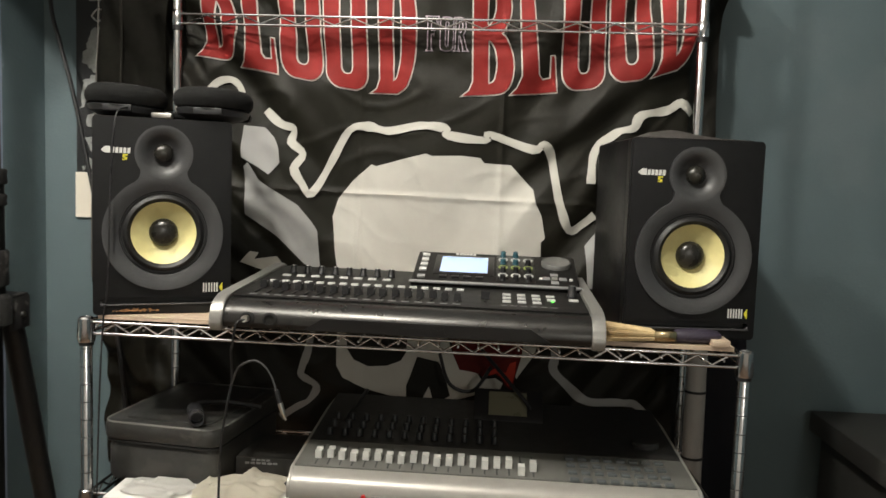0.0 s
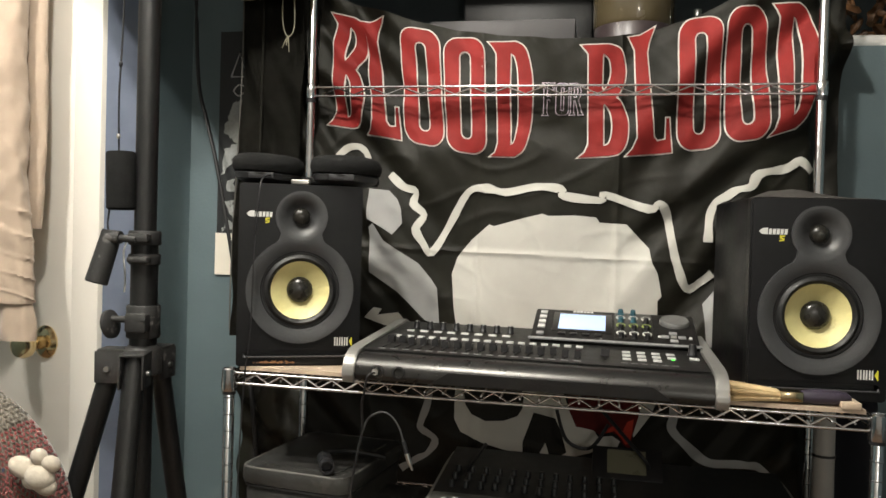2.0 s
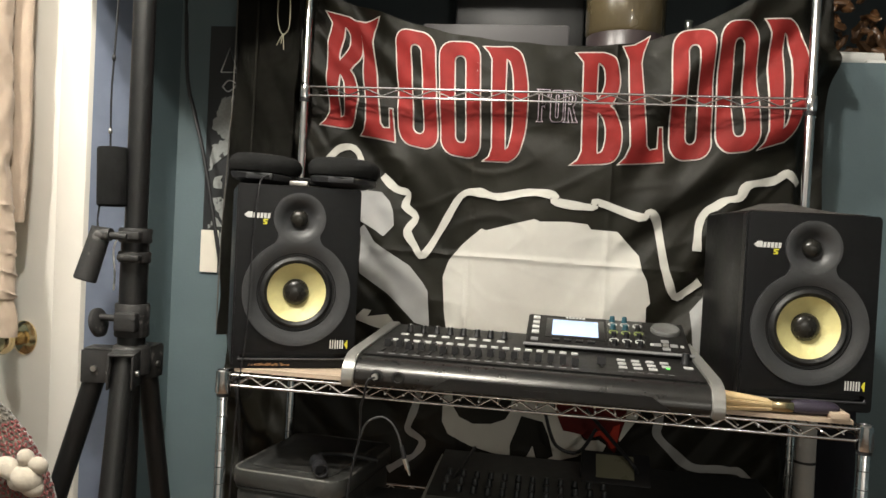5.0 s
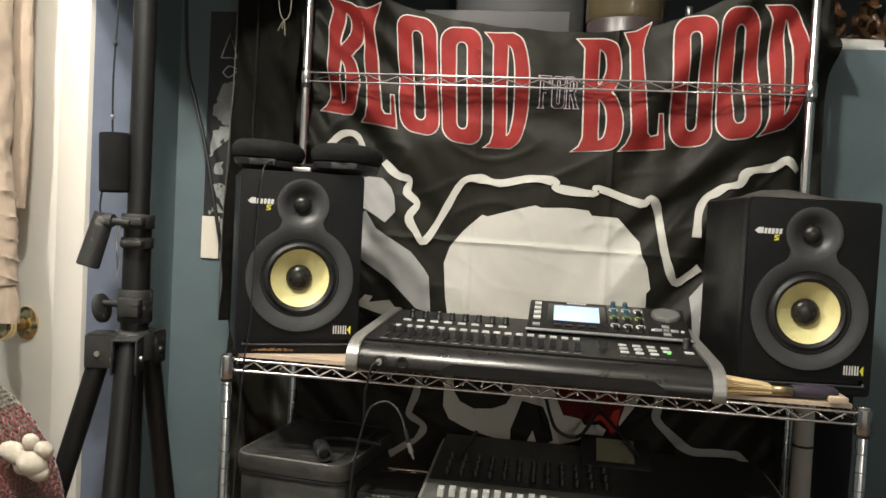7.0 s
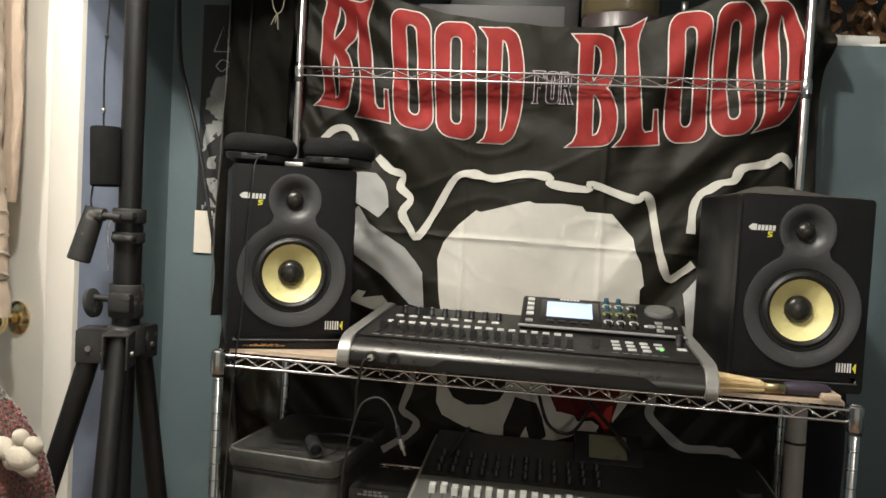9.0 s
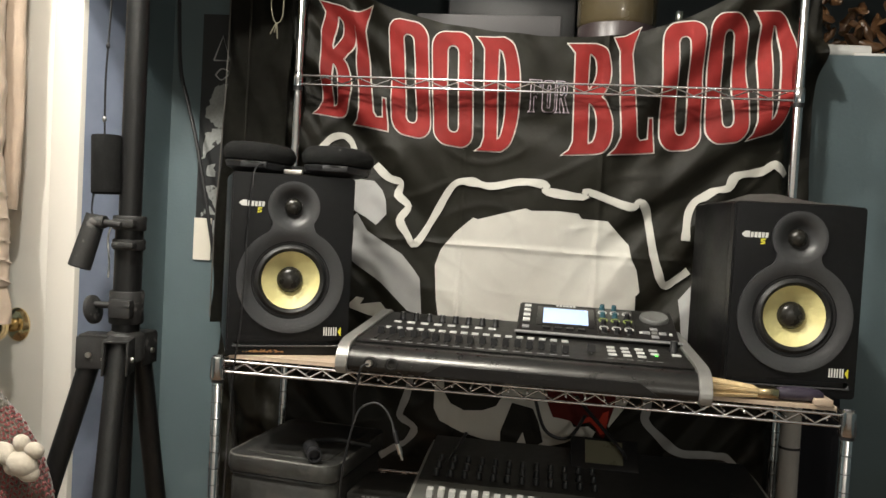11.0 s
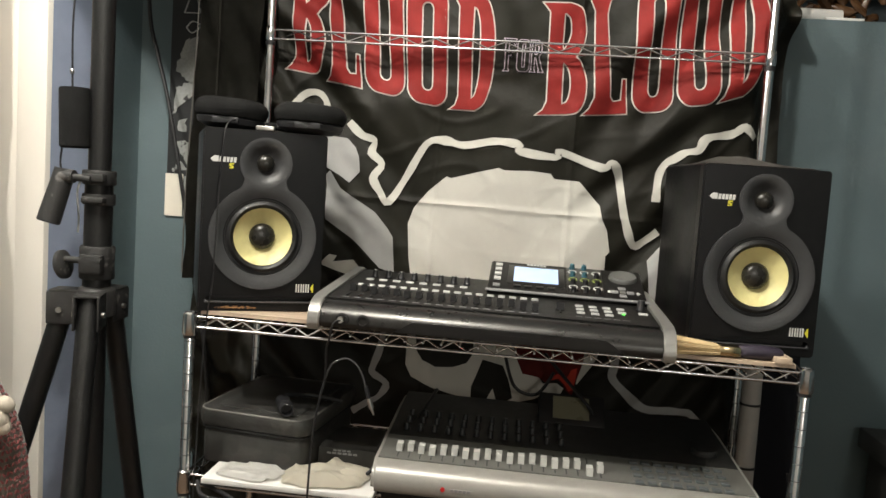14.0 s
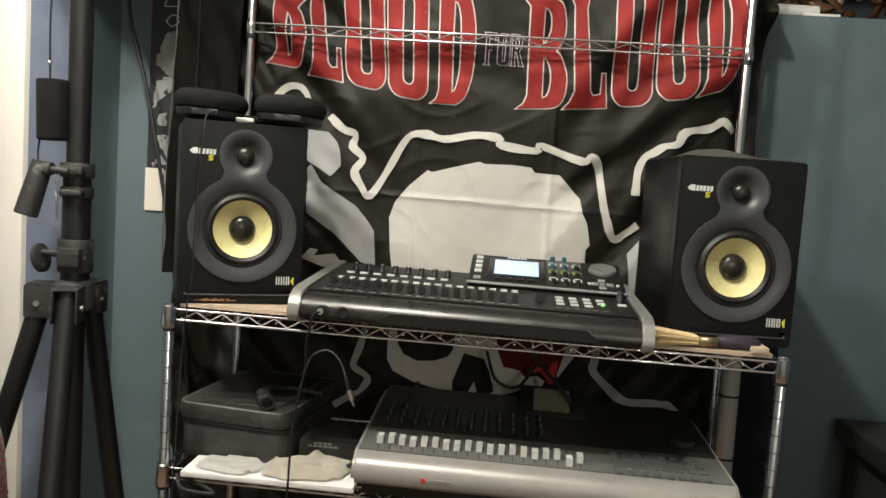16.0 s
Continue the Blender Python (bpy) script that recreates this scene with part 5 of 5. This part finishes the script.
tube(bm, spline([(-0.250, 0.09, 1.302), (-0.252, 0.09, 1.40), (-0.249, 0.092, 1.50), (-0.248, 0.095, 1.62), (-0.246, 0.10, 1.90)]), 0.0018, 6)
tube(bm, spline([(-0.262, 0.085, 1.215), (-0.265, 0.085, 1.19), (-0.263, 0.085, 1.175)]), 0.0016, 6)
part("cord", bm, CABLE, sl)
for z in (1.335, 1.455, 1.585):
    bm = B()
    bmesh.ops.create_icosphere(bm, subdivisions=2, radius=0.0034, matrix=Matrix.Translation((-0.2515 + (z - 1.335) * 0.012, 0.09, z)) @ Matrix.Diagonal((1, 1, 1.6, 1)))
    part("bead", bm, METALTIP if z < 1.4 else CABLE, sl)
bm = B()
tube(bm, spline([(-0.232, 0.09, 1.16), (-0.2345, 0.085, 1.14), (-0.231, 0.085, 1.10), (-0.232, 0.085, 1.075)]), 0.0016, 6)
solo("hook_wire", bm, METALTIP, "thin bright wire hook hanging from the clamp", "hook")

# ---------------------------------------------------------------- hoodie on the door
hood = thing("hoodie", "beige fleece top hanging on the door", "clothing")


def sleeve(path, radii, flat, name, material, seed, seg=48):
    pts = spline(path, 34)
    n = len(pts)
    bm = B()
    rings = []
    for i, p in enumerate(pts):
        t = i / (n - 1) * (len(radii) - 1)
        k = min(int(t), len(radii) - 2)
        r = radii[k] + (radii[k + 1] - radii[k]) * (t - k)
        ring = []
        for s in range(seg):
            a = 2 * math.pi * s / seg
            f = 1 + 0.14 * noise.noise((math.cos(a) * 1.4, math.sin(a) * 1.4, p.z * 7 + seed)) + 0.10 * noise.noise((math.cos(a) * 2.2, math.sin(a) * 2.2, p.z * 34 + seed))
            # slanting creases gathered towards the wrist, a long soft fold above
            low = max(0.0, min(1.0, (1.27 - p.z) / 0.06)) if seed == 1 else 0.0
            line = p.z + 0.012 * math.sin(a + 0.6) + 0.006 * noise.noise((math.cos(a) * 2, p.z * 9, 5))
            f += 0.10 * low * max(0.0, 1 - abs(math.sin(line * 78 + 1.3 * noise.noise((p.z * 11, seed, 2)))) * 3.2) ** 2
            f -= 0.07 * math.exp(-((a - 4.3 - 0.25 * math.sin(p.z * 5)) / 0.16) ** 2) * (1 - low)
            ring.append(bm.verts.new(p + Vector((r * f * math.cos(a), r * f * flat * math.sin(a), 0))))
        rings.append(ring)
    for a, b in zip(rings, rings[1:]):
        for s in range(seg):
            j = (s + 1) % seg
            bm.faces.new((a[s], a[j], b[j], b[s]))
    bm.faces.new(rings[0])
    bm.faces.new(rings[-1][::-1])
    return part(name, bm, material, hood)


sleeve([(-0.578, 0.20, 1.90), (-0.584, 0.20, 1.60), (-0.572, 0.20, 1.35), (-0.555, 0.20, 1.15), (-0.534, 0.20, 1.035)], [0.070, 0.062, 0.056, 0.052, 0.040], 0.62, "sleeve", HOODIE, 1)
sleeve([(-0.534, 0.245, 1.95), (-0.538, 0.245, 1.60), (-0.536, 0.245, 1.35), (-0.536, 0.245, 1.175)], [0.034, 0.032, 0.030, 0.022], 0.5, "back_fold", HOODIE, 6)
sleeve([(-0.530, 0.20, 1.038), (-0.527, 0.20, 1.00), (-0.524, 0.20, 0.965)], [0.031, 0.036, 0.034], 0.6, "cuff", HOODIE, 2)
sleeve([(-0.70, 0.25, 1.95), (-0.70, 0.25, 1.5), (-0.70, 0.25, 1.24), (-0.70, 0.25, 1.11)], [0.13, 0.125, 0.12, 0.11], 0.35, "body", HOODIE, 3)
dk = thing("dark_garment", "dark patterned garment hanging under the fleece", "clothing")
bm = B()
box(bm, -0.80, -0.655, 0.285, 0.325, 1.00, 1.14, 0.012, 3)
part("body", bm, BLUEWOOL, dk)

# ---------------------------------------------------------------- knitted figure in front of the door
knit = thing("knitted_stocking", "grey and red knitted stocking shape with white felt balls", "soft toy")
path = spline([(-0.61, 0.0, 0.74), (-0.57, 0.0, 0.855), (-0.48, 0.0, 0.866), (-0.415, 0.0, 0.850), (-0.358, 0.0, 0.795), (-0.326, 0.0, 0.725), (-0.315, 0.0, 0.62)], 12)


def knit_ring(i):
    p = path[i]
    d = (path[min(i + 1, len(path) - 1)] - path[max(i - 1, 0)]).normalized()
    side = Vector((0, 1, 0))
    up = d.cross(side).normalized()
    return p, d, side, up


RAD = 0.060
core = B()
tube(core, path, RAD * 0.94, 24)
part("core", core, GREYWOOL, knit)
stitch = {"grey": B(), "red": B(), "blue": B()}
unit = B()
bmesh.ops.create_icosphere(unit, subdivisions=1, radius=1.0)
uv_ = [v.co.copy() for v in unit.verts]
uf_ = [[v.index for v in f.verts] for f in unit.faces]
unit.free()
dense = []
for a, b in zip(path, path[1:]):
    k = max(1, int((b - a).length / 0.0052))
    dense += [a.lerp(b, t / k) for t in range(k)]
path = dense
rs = random.Random(9)
for i in range(1, len(path) - 1):
    p, d, side, up = knit_ring(i)
    red = p.x > -0.388
    for s in range(58):
        a = 2 * math.pi * (s + 0.5 * (i % 2)) / 58
        o = (side * math.cos(a) + up * math.sin(a))
        if o.y > 0.25:
            continue
        tng = d.cross(o)
        key = "blue" if noise.noise((p.x * 22, a * 2.2, p.z * 22)) > 0.70 else "red" if red else "grey"
        bm = stitch[key]
        lean = 0.5 if s % 2 else -0.5
        ax = (d + tng * lean).normalized()
        bx = o.cross(ax)
        c = p + o * RAD * (0.965 + 0.05 * rs.random()) + d * rs.uniform(-0.001, 0.001)
        vs = [bm.verts.new(c + ax * v.x * 0.0043 + bx * v.y * 0.0022 + o * v.z * 0.0021) for v in uv_]
        for f in uf_:
            bm.faces.new([vs[q] for q in f])
tagged(part("stitches", stitch["grey"], GREYWOOL, knit, "grey-brown chunky knit"), kind="stuff")
tagged(part("stitches", stitch["red"], REDWOOL, knit, "red knit band"), kind="stuff")
tagged(part("stitches", stitch["blue"], BLUEWOOL, knit, "flecks of dark blue wool"), kind="stuff")
for x, z, r, e in ((-0.282, 0.823, 0.024, 1.2), (-0.318, 0.836, 0.020, 1.5), (-0.287, 0.860, 0.016, 1.0), (-0.262, 0.848, 0.016, 1.1), (-0.303, 0.815, 0.016, 1.2), (-0.272, 0.808, 0.018, 1.2)):
    x, z, r = -0.290 + (x + 0.290) * 0.82 + 0.014, 0.832 + (z - 0.832) * 0.82 - 0.019, r * 0.84
    bm = B()
    bmesh.ops.create_icosphere(bm, subdivisions=3, radius=r, matrix=Matrix.Translation((x, -0.056 - r * 0.4, z)) @ Matrix.Rotation(radians(25), 4, "Y") @ Matrix.Diagonal((e, 0.9, 0.95, 1)))
    for v in bm.verts:
        v.co += Vector((1, 0, 1)) * 0.0025 * noise.noise(v.co * 45)
    part("felt_ball", bm, WHITEWOOL, knit, "white felt ball")
tb = thing("side_table", "small grey-green table with the knitted toy on it", "table")
bm = B()
box(bm, -0.75, -0.40, -0.20, 0.12, 0.783, 0.803, 0.003)
part("tabletop", bm, mat("grey_green_print_cloth", (0.22, 0.25, 0.22), 0.8, 0, 120, 0.4, 0.3, 300, stain=((0.42, 0.44, 0.40), 90, 0.60)), tb)
for x in (-0.73, -0.42):
    for y in (-0.14, 0.12):
        bm = B()
        box(bm, x - 0.015, x + 0.015, y - 0.015, y + 0.015, 0.0, 0.783, 0.002)
        part("leg", bm, STAND, tb)

# ---------------------------------------------------------------- under the shelf
def low_top(x):
    return LOW - 0.0085 * x + 0.003


def soft_slab(bm, x0, x1, y0, y1, z0, z1, corner, edge):
    """A slab with round corners in plan and softened upper and lower edges."""
    rings = []
    for inset, z in ((edge, z0), (edge * 0.3, z0 + edge * 0.3), (0, z0 + edge), (0, z1 - edge), (edge * 0.3, z1 - edge * 0.3), (edge, z1)):
        rings.append([bm.verts.new((x, y, z)) for x, y in rrect(x0 + inset, x1 - inset, y0 + inset, y1 - inset, corner - inset, corner - inset)])
    n = len(rings[0])
    for a, b in zip(rings, rings[1:]):
        for i in range(n):
            bm.faces.new((a[i], a[(i + 1) % n], b[(i + 1) % n], b[i]))
    bm.faces.new(rings[0][::-1])
    bm.faces.new(rings[-1])
    return bm


case = thing("hard_case", "black moulded hard case with rounded corners", "case", pose(-0.001, 0.040, low_top(0.1) + 0.0015, 0, 0, -8))
bm = B()
soft_slab(bm, 0.004, 0.182, 0.004, 0.236, 0.0, 0.0600, 0.022, 0.010)
part("base", bm, CASEM, case)
bm = B()
soft_slab(bm, 0.0015, 0.1845, 0.0015, 0.2385, 0.0585, 0.0625, 0.023, 0.0015)
part("seam", bm, RUBBER, case, "dark parting line")
bm = B()
soft_slab(bm, -0.001, 0.187, -0.001, 0.241, 0.0622, 0.0900, 0.024, 0.006)
part("lid", bm, CASEM, case, "lid with a rubbed pale edge")
bm = B()
soft_slab(bm, 0.022, 0.164, 0.022, 0.218, 0.0890, 0.0918, 0.016, 0.0015)
part("lid_panel", bm, CASEM, case)
bm = B()
loop = [(x, y, 0.0885) for x, y in rrect(0.0020, 0.1840, 0.0020, 0.2380, 0.021, 0.021)]
tube(bm, loop + loop[:1], 0.0019, 6)
part("lid_rim", bm, RUBBED, case, "pale rubbed rim")
conn = thing("cable_connector", "black barrel connector lying on the hard case", "connector", pose(0.138, 0.050, low_top(0.1) + 0.0933, 0, 0, -66))
bm = B()
rod(bm, (-0.022, 0, 0.0115), (0.012, 0, 0.0115), 0.0115, seg=22)
part("barrel", bm, DARKRING, conn)
bm = B()
lathe(bm, [(0.0085, 0.0), (0.0105, 0.0), (0.0105, 0.018), (0.0085, 0.018), (0.0080, 0.004), (0, 0.004)], Matrix.Translation((0.012, 0, 0.0115)) @ Matrix.Rotation(radians(90), 4, "Y"), 24)
part("ring", bm, DARKRING, conn)
bm = B()
tube(bm, spline([(-0.022, 0, 0.012), (-0.04, 0.01, 0.016), (-0.05, 0.05, 0.012), (-0.03, 0.10, 0.006)]), 0.004, 8)
part("cord", bm, CABLE, conn)

# silver recorder on the lower shelf
SX0, SX1, SY = 0.299, 0.850, -0.058
rec = thing("silver_multitrack_recorder", "silver-grey multitrack recorder with white fader caps", "recorder", Matrix.Translation((SX0, SY, low_top(0.6) + 0.0015)) @ Matrix.Rotation(radians(0.49), 4, "Y"))
SWD = SX1 - SX0
prof = [(0.016, 0.022), (0.004, 0.026), (0.0, 0.032), (0.001, 0.046), (0.003, 0.052), (0.006, 0.057), (0.011, 0.0615), (0.018, 0.0645), (0.028, 0.066), (0.27, 0.078), (0.345, 0.082), (0.350, 0.022)]
bm = B()
side_prism(bm, prof, 0.0, SWD)
bmesh.ops.bevel(bm, geom=[e for e in bm.edges if abs(e.verts[0].co.x - e.verts[1].co.x) < 1e-6], offset=0.006, segments=3, affect="EDGES")
part("body", bm, SILVER, rec, "silver rounded front and body")
bm = B()
box(bm, 0.012, SWD - 0.012, 0.030, 0.340, 0.0, 0.0225, 0.003)
part("base", bm, KNOB, rec, "black undercut base")


def sh(y):
    return 0.066 + 0.012 * (y - 0.028) / 0.242


bm = B()
side_prism(bm, [(0.032, sh(0.032)), (0.124, sh(0.124)), (0.124, sh(0.124) + 0.002), (0.032, sh(0.032) + 0.002)], 0.005, SWD - 0.005)
part("fader_panel", bm, FADERTOP, rec, "olive-grey fader panel")
# rear half of the panel, coloured darker to stand for the shelf's shadow
bm = B()
side_prism(bm, [(0.126, sh(0.126)), (0.344, sh(0.344)), (0.344, sh(0.344) + 0.002), (0.126, sh(0.126) + 0.002)], 0.005, SWD - 0.005)
part("control_panel", bm, SHADED_TOP, rec, "black control panel")
for k in range(19):
    x = 0.032 + k * 0.01655
    y = 0.064 + 0.004 * math.sin(k * 1.7) - (0.016 if k == 17 else 0)
    bm = B()
    side_prism(bm, [(0.038, sh(0.038) + 0.002), (0.105, sh(0.105) + 0.002), (0.105, sh(0.105) + 0.0026), (0.038, sh(0.038) + 0.0026)], x - 0.001, x + 0.001)
    part("fader_slot", bm, RUBBER, rec, smooth=False)
    z = sh(y) + 0.0022
    bm = B()
    side_prism(bm, [(y - 0.0085, z), (y - 0.007, z + 0.012), (y - 0.002, z + 0.0095), (y + 0.002, z + 0.0095), (y + 0.007, z + 0.012), (y + 0.0085, z)], x - 0.0045, x + 0.0045)
    part("fader_cap", bm, CAPWHITE, rec, smooth=False)
for r in range(3):
    for k in range(12):
        y = 0.150 + r * 0.034
        part("dial", knob_mesh(0.0052, 0.011, 14), KNOB, rec, "", Matrix.Translation((0.030 + k * 0.0225, y, sh(y) + 0.002)))
for r in range(4):
    for k in range(8):
        x, y = 0.378 + k * 0.0180, 0.030 + r * 0.024
        bm = B()
        box(bm, x, x + 0.012, y, y + 0.011, sh(y) + 0.001, sh(y) + 0.0055, 0.001)
        part("key", bm, DIMKEY, rec)
bm = B()
side_prism(bm, [(0.246, 0.074), (0.300, 0.078), (0.306, 0.112), (0.294, 0.119), (0.249, 0.083)], 0.244, 0.356)
part("display_hood", bm, KNOB, rec)
bm = B()
side_prism(bm, [(0.2545, 0.0855), (0.2900, 0.1140), (0.2885, 0.1162), (0.2530, 0.0877)], 0.268, 0.330)
part("display", bm, mat("dead_lcd", (0.20, 0.19, 0.13), 0.3, 0, 40, 0.05), rec, "unlit olive display")
bm = B()
lathe(bm, [(0, 0), (0.020, 0), (0.020, 0.005), (0.017, 0.008), (0, 0.007)], Matrix.Translation((0.505, 0.175, sh(0.175) + 0.002)), 30)
part("jog_wheel", bm, SHADED_TOP, rec)
bm = B()
rod(bm, (0.105, 0.003, 0.041), (0.105, -0.002, 0.041), 0.0032, seg=16)
part("red_button", bm, REDLED, rec, "small red button")
bm = B()
for k in range(5):
    box(bm, 0.116 + k * 0.006, 0.1205 + k * 0.006, -0.0008, 0.004, 0.0385, 0.0425)
part("front_print", bm, GREYPRINT, rec, "unreadable print", smooth=False)

# papers and cloths on the lower shelf
bm = B()
box(bm, -0.130, 0.130, -0.036, 0.036, 0.0, 0.009, 0.0015)
ob = solo("white_board", bm, PAPER, "white flat board lying along the lower shelf's edge", "board")
ob.matrix_basis = pose(0.172, -0.004, low_top(0.17) + 0.0012, 0, 0.49, 0)


def crumpled(name, x0, x1, y0, y1, rot, amp, seed, material, label, category):
    """A soft, wrinkled sheet with an uneven outline, lying on the board."""
    bm = B()
    cx, cy = (x0 + x1) / 2, (y0 + y1) / 2
    n = 26
    gr = []
    for i in range(n + 1):
        col = []
        for j in range(n + 1):
            u, v = 2 * i / n - 1, 2 * j / n - 1
            k = 1 - 0.22 * (u * u * v * v) + 0.22 * noise.noise((u * 1.7, v * 1.7, seed))
            edge = min(1.0, 3.0 * (1 - max(abs(u), abs(v))))
            ridge = max(0.0, 1 - 2.6 * abs(noise.noise((u * 2.4 + seed, v * 2.4, 1.5))))
            h = 0.002 + amp * edge * (0.45 + 0.45 * noise.noise((u * 1.5 + seed, v * 1.5, 4.5)) + 0.16 * ridge ** 2)
            col.append(bm.verts.new((u * k * (x1 - x0) / 2, v * k * (y1 - y0) / 2, max(0.001, h))))
        gr.append(col)
    for i in range(n):
        for j in range(n):
            bm.faces.new((gr[i][j], gr[i + 1][j], gr[i + 1][j + 1], gr[i][j + 1]))
    bmesh.ops.solidify(bm, geom=list(bm.faces), thickness=0.0016)
    ob = solo(name, bm, material, label, category)
    ob.matrix_basis = pose(cx, cy, low_top(cx) + 0.0115, 0, 0, rot)


crumpled("crumpled_paper", 0.055, 0.155, -0.034, 0.028, -7, 0.012, 3, PAPER, "crumpled white paper on the board", "paper")
crumpled("work_glove", 0.150, 0.285, -0.034, 0.040, 6, 0.020, 8, PAPERC, "crumpled off-white cloth glove on the board", "glove")
crumpled("work_glove", 0.205, 0.290, 0.004, 0.066, -16, 0.018, 12, PAPERC, "crumpled off-white cloth glove behind another", "glove")
bm = B()
box(bm, 0.190, 0.285, 0.075, 0.19, low_top(0.25) + 0.001, low_top(0.25) + 0.036, 0.003)
sb = thing("small_black_box", "small black box with pale print on its front", "box")
part("body", bm, AMPM, sb)
bm = B()
for k in range(6):
    box(bm, 0.205 + k * 0.0085, 0.2115 + k * 0.0085, 0.0738, 0.0752, low_top(0.25) + 0.026, low_top(0.25) + 0.029)
for k in range(4):
    box(bm, 0.215 + k * 0.0075, 0.2205 + k * 0.0075, 0.0738, 0.0752, low_top(0.25) + 0.031, low_top(0.25) + 0.0335)
part("print", bm, GREYPRINT, sb, "unreadable pale print as bars", smooth=False)
# loose cables between the recorders
for k, pts in enumerate(([(0.22, 0.10, 0.72), (0.27, 0.02, 0.735), (0.31, 0.06, 0.77), (0.34, 0.16, 0.80), (0.36, 0.26, 0.82)],
                         [(0.48, 0.30, 0.88), (0.50, 0.27, 0.835), (0.54, 0.27, 0.825), (0.57, 0.30, 0.86)],
                         [(0.55, 0.27, 0.90), (0.60, 0.22, 0.855), (0.63, 0.20, 0.825), (0.64, 0.24, 0.79)],
                         [(0.03, -0.02, 0.72), (0.05, -0.05, 0.712), (0.10, -0.06, 0.714), (0.06, -0.03, 0.716), (0.02, 0.0, 0.712)],
                         [(0.93, 0.10, 0.78), (0.945, 0.08, 0.70), (0.94, 0.06, 0.60), (0.93, 0.08, 0.45)])):
    bm = B()
    tube(bm, spline(pts), 0.0032, 8)
    solo("loose_cable", bm, CABLE, "loose black cable among the gear", "cable", group="loose cables")
# dark cups on the recorder's back edge
pipe = thing("grey_tube", "grey plastic tube tied to the rear post with black bands", "tube")
bm = B()
rod(bm, (0.922, 0.272, 0.0), (0.915, 0.272, 0.945), 0.0168, seg=28)
part("tube", bm, PIPE, pipe)
for z in (0.55, 0.728, 0.842):
    bm = B()
    lathe(bm, [(0.0169, -0.002), (0.0181, -0.002), (0.0181, 0.002), (0.0169, 0.002)], Matrix.Translation((0.922 - 0.0074 * z, 0.272, z)), 28)
    part("band", bm, TAPE, pipe, "black tie band")
# bundle of dark cloth between the tube and the front post
bm = B()
n, m2 = 18, 20
g = []
for i in range(n + 1):
    col = []
    for j in range(m2 + 1):
        x, z = 0.932 + 0.080 * i / n, 0.45 + 0.50 * j / m2
        col.append(bm.verts.new((x - 0.01 * math.sin(6 * z), 0.36 + 0.018 * math.sin(45 * x + 4 * z) + 0.01 * noise.noise((x * 8, z * 9, 4)), z)))
    g.append(col)
for i in range(n):
    for j in range(m2):
        bm.faces.new((g[i][j], g[i + 1][j], g[i + 1][j + 1], g[i][j + 1]))
bmesh.ops.solidify(bm, geom=list(bm.faces), thickness=0.002)
solo("dark_drape", bm, mat("navy_cloth", (0.02, 0.022, 0.03), 0.85, 0, 40, 0.2, 0.3, 600), "dark navy cloth hanging behind the rack", "cloth")

# black equipment box beyond the rack
amp = thing("equipment_box", "black textured equipment box with an overhanging lid", "box")
bm = B()
box(bm, 1.19, 1.85, -0.30, 0.42, 0.0, 0.735, 0.006)
part("body", bm, AMPM, amp)
bm = B()
box(bm, 1.172, 1.87, -0.32, 0.43, 0.737, 0.776, 0.004)
part("lid", bm, AMPM, amp)
bm = B()
tube(bm, spline([(1.36, 0.43, 0.80), (1.40, 0.44, 0.86), (1.45, 0.445, 0.98), (1.52, 0.445, 1.15)]), 0.004, 8)
solo("wall_lead", bm, CABLE, "dark lead running up the wall behind the box", "cable")
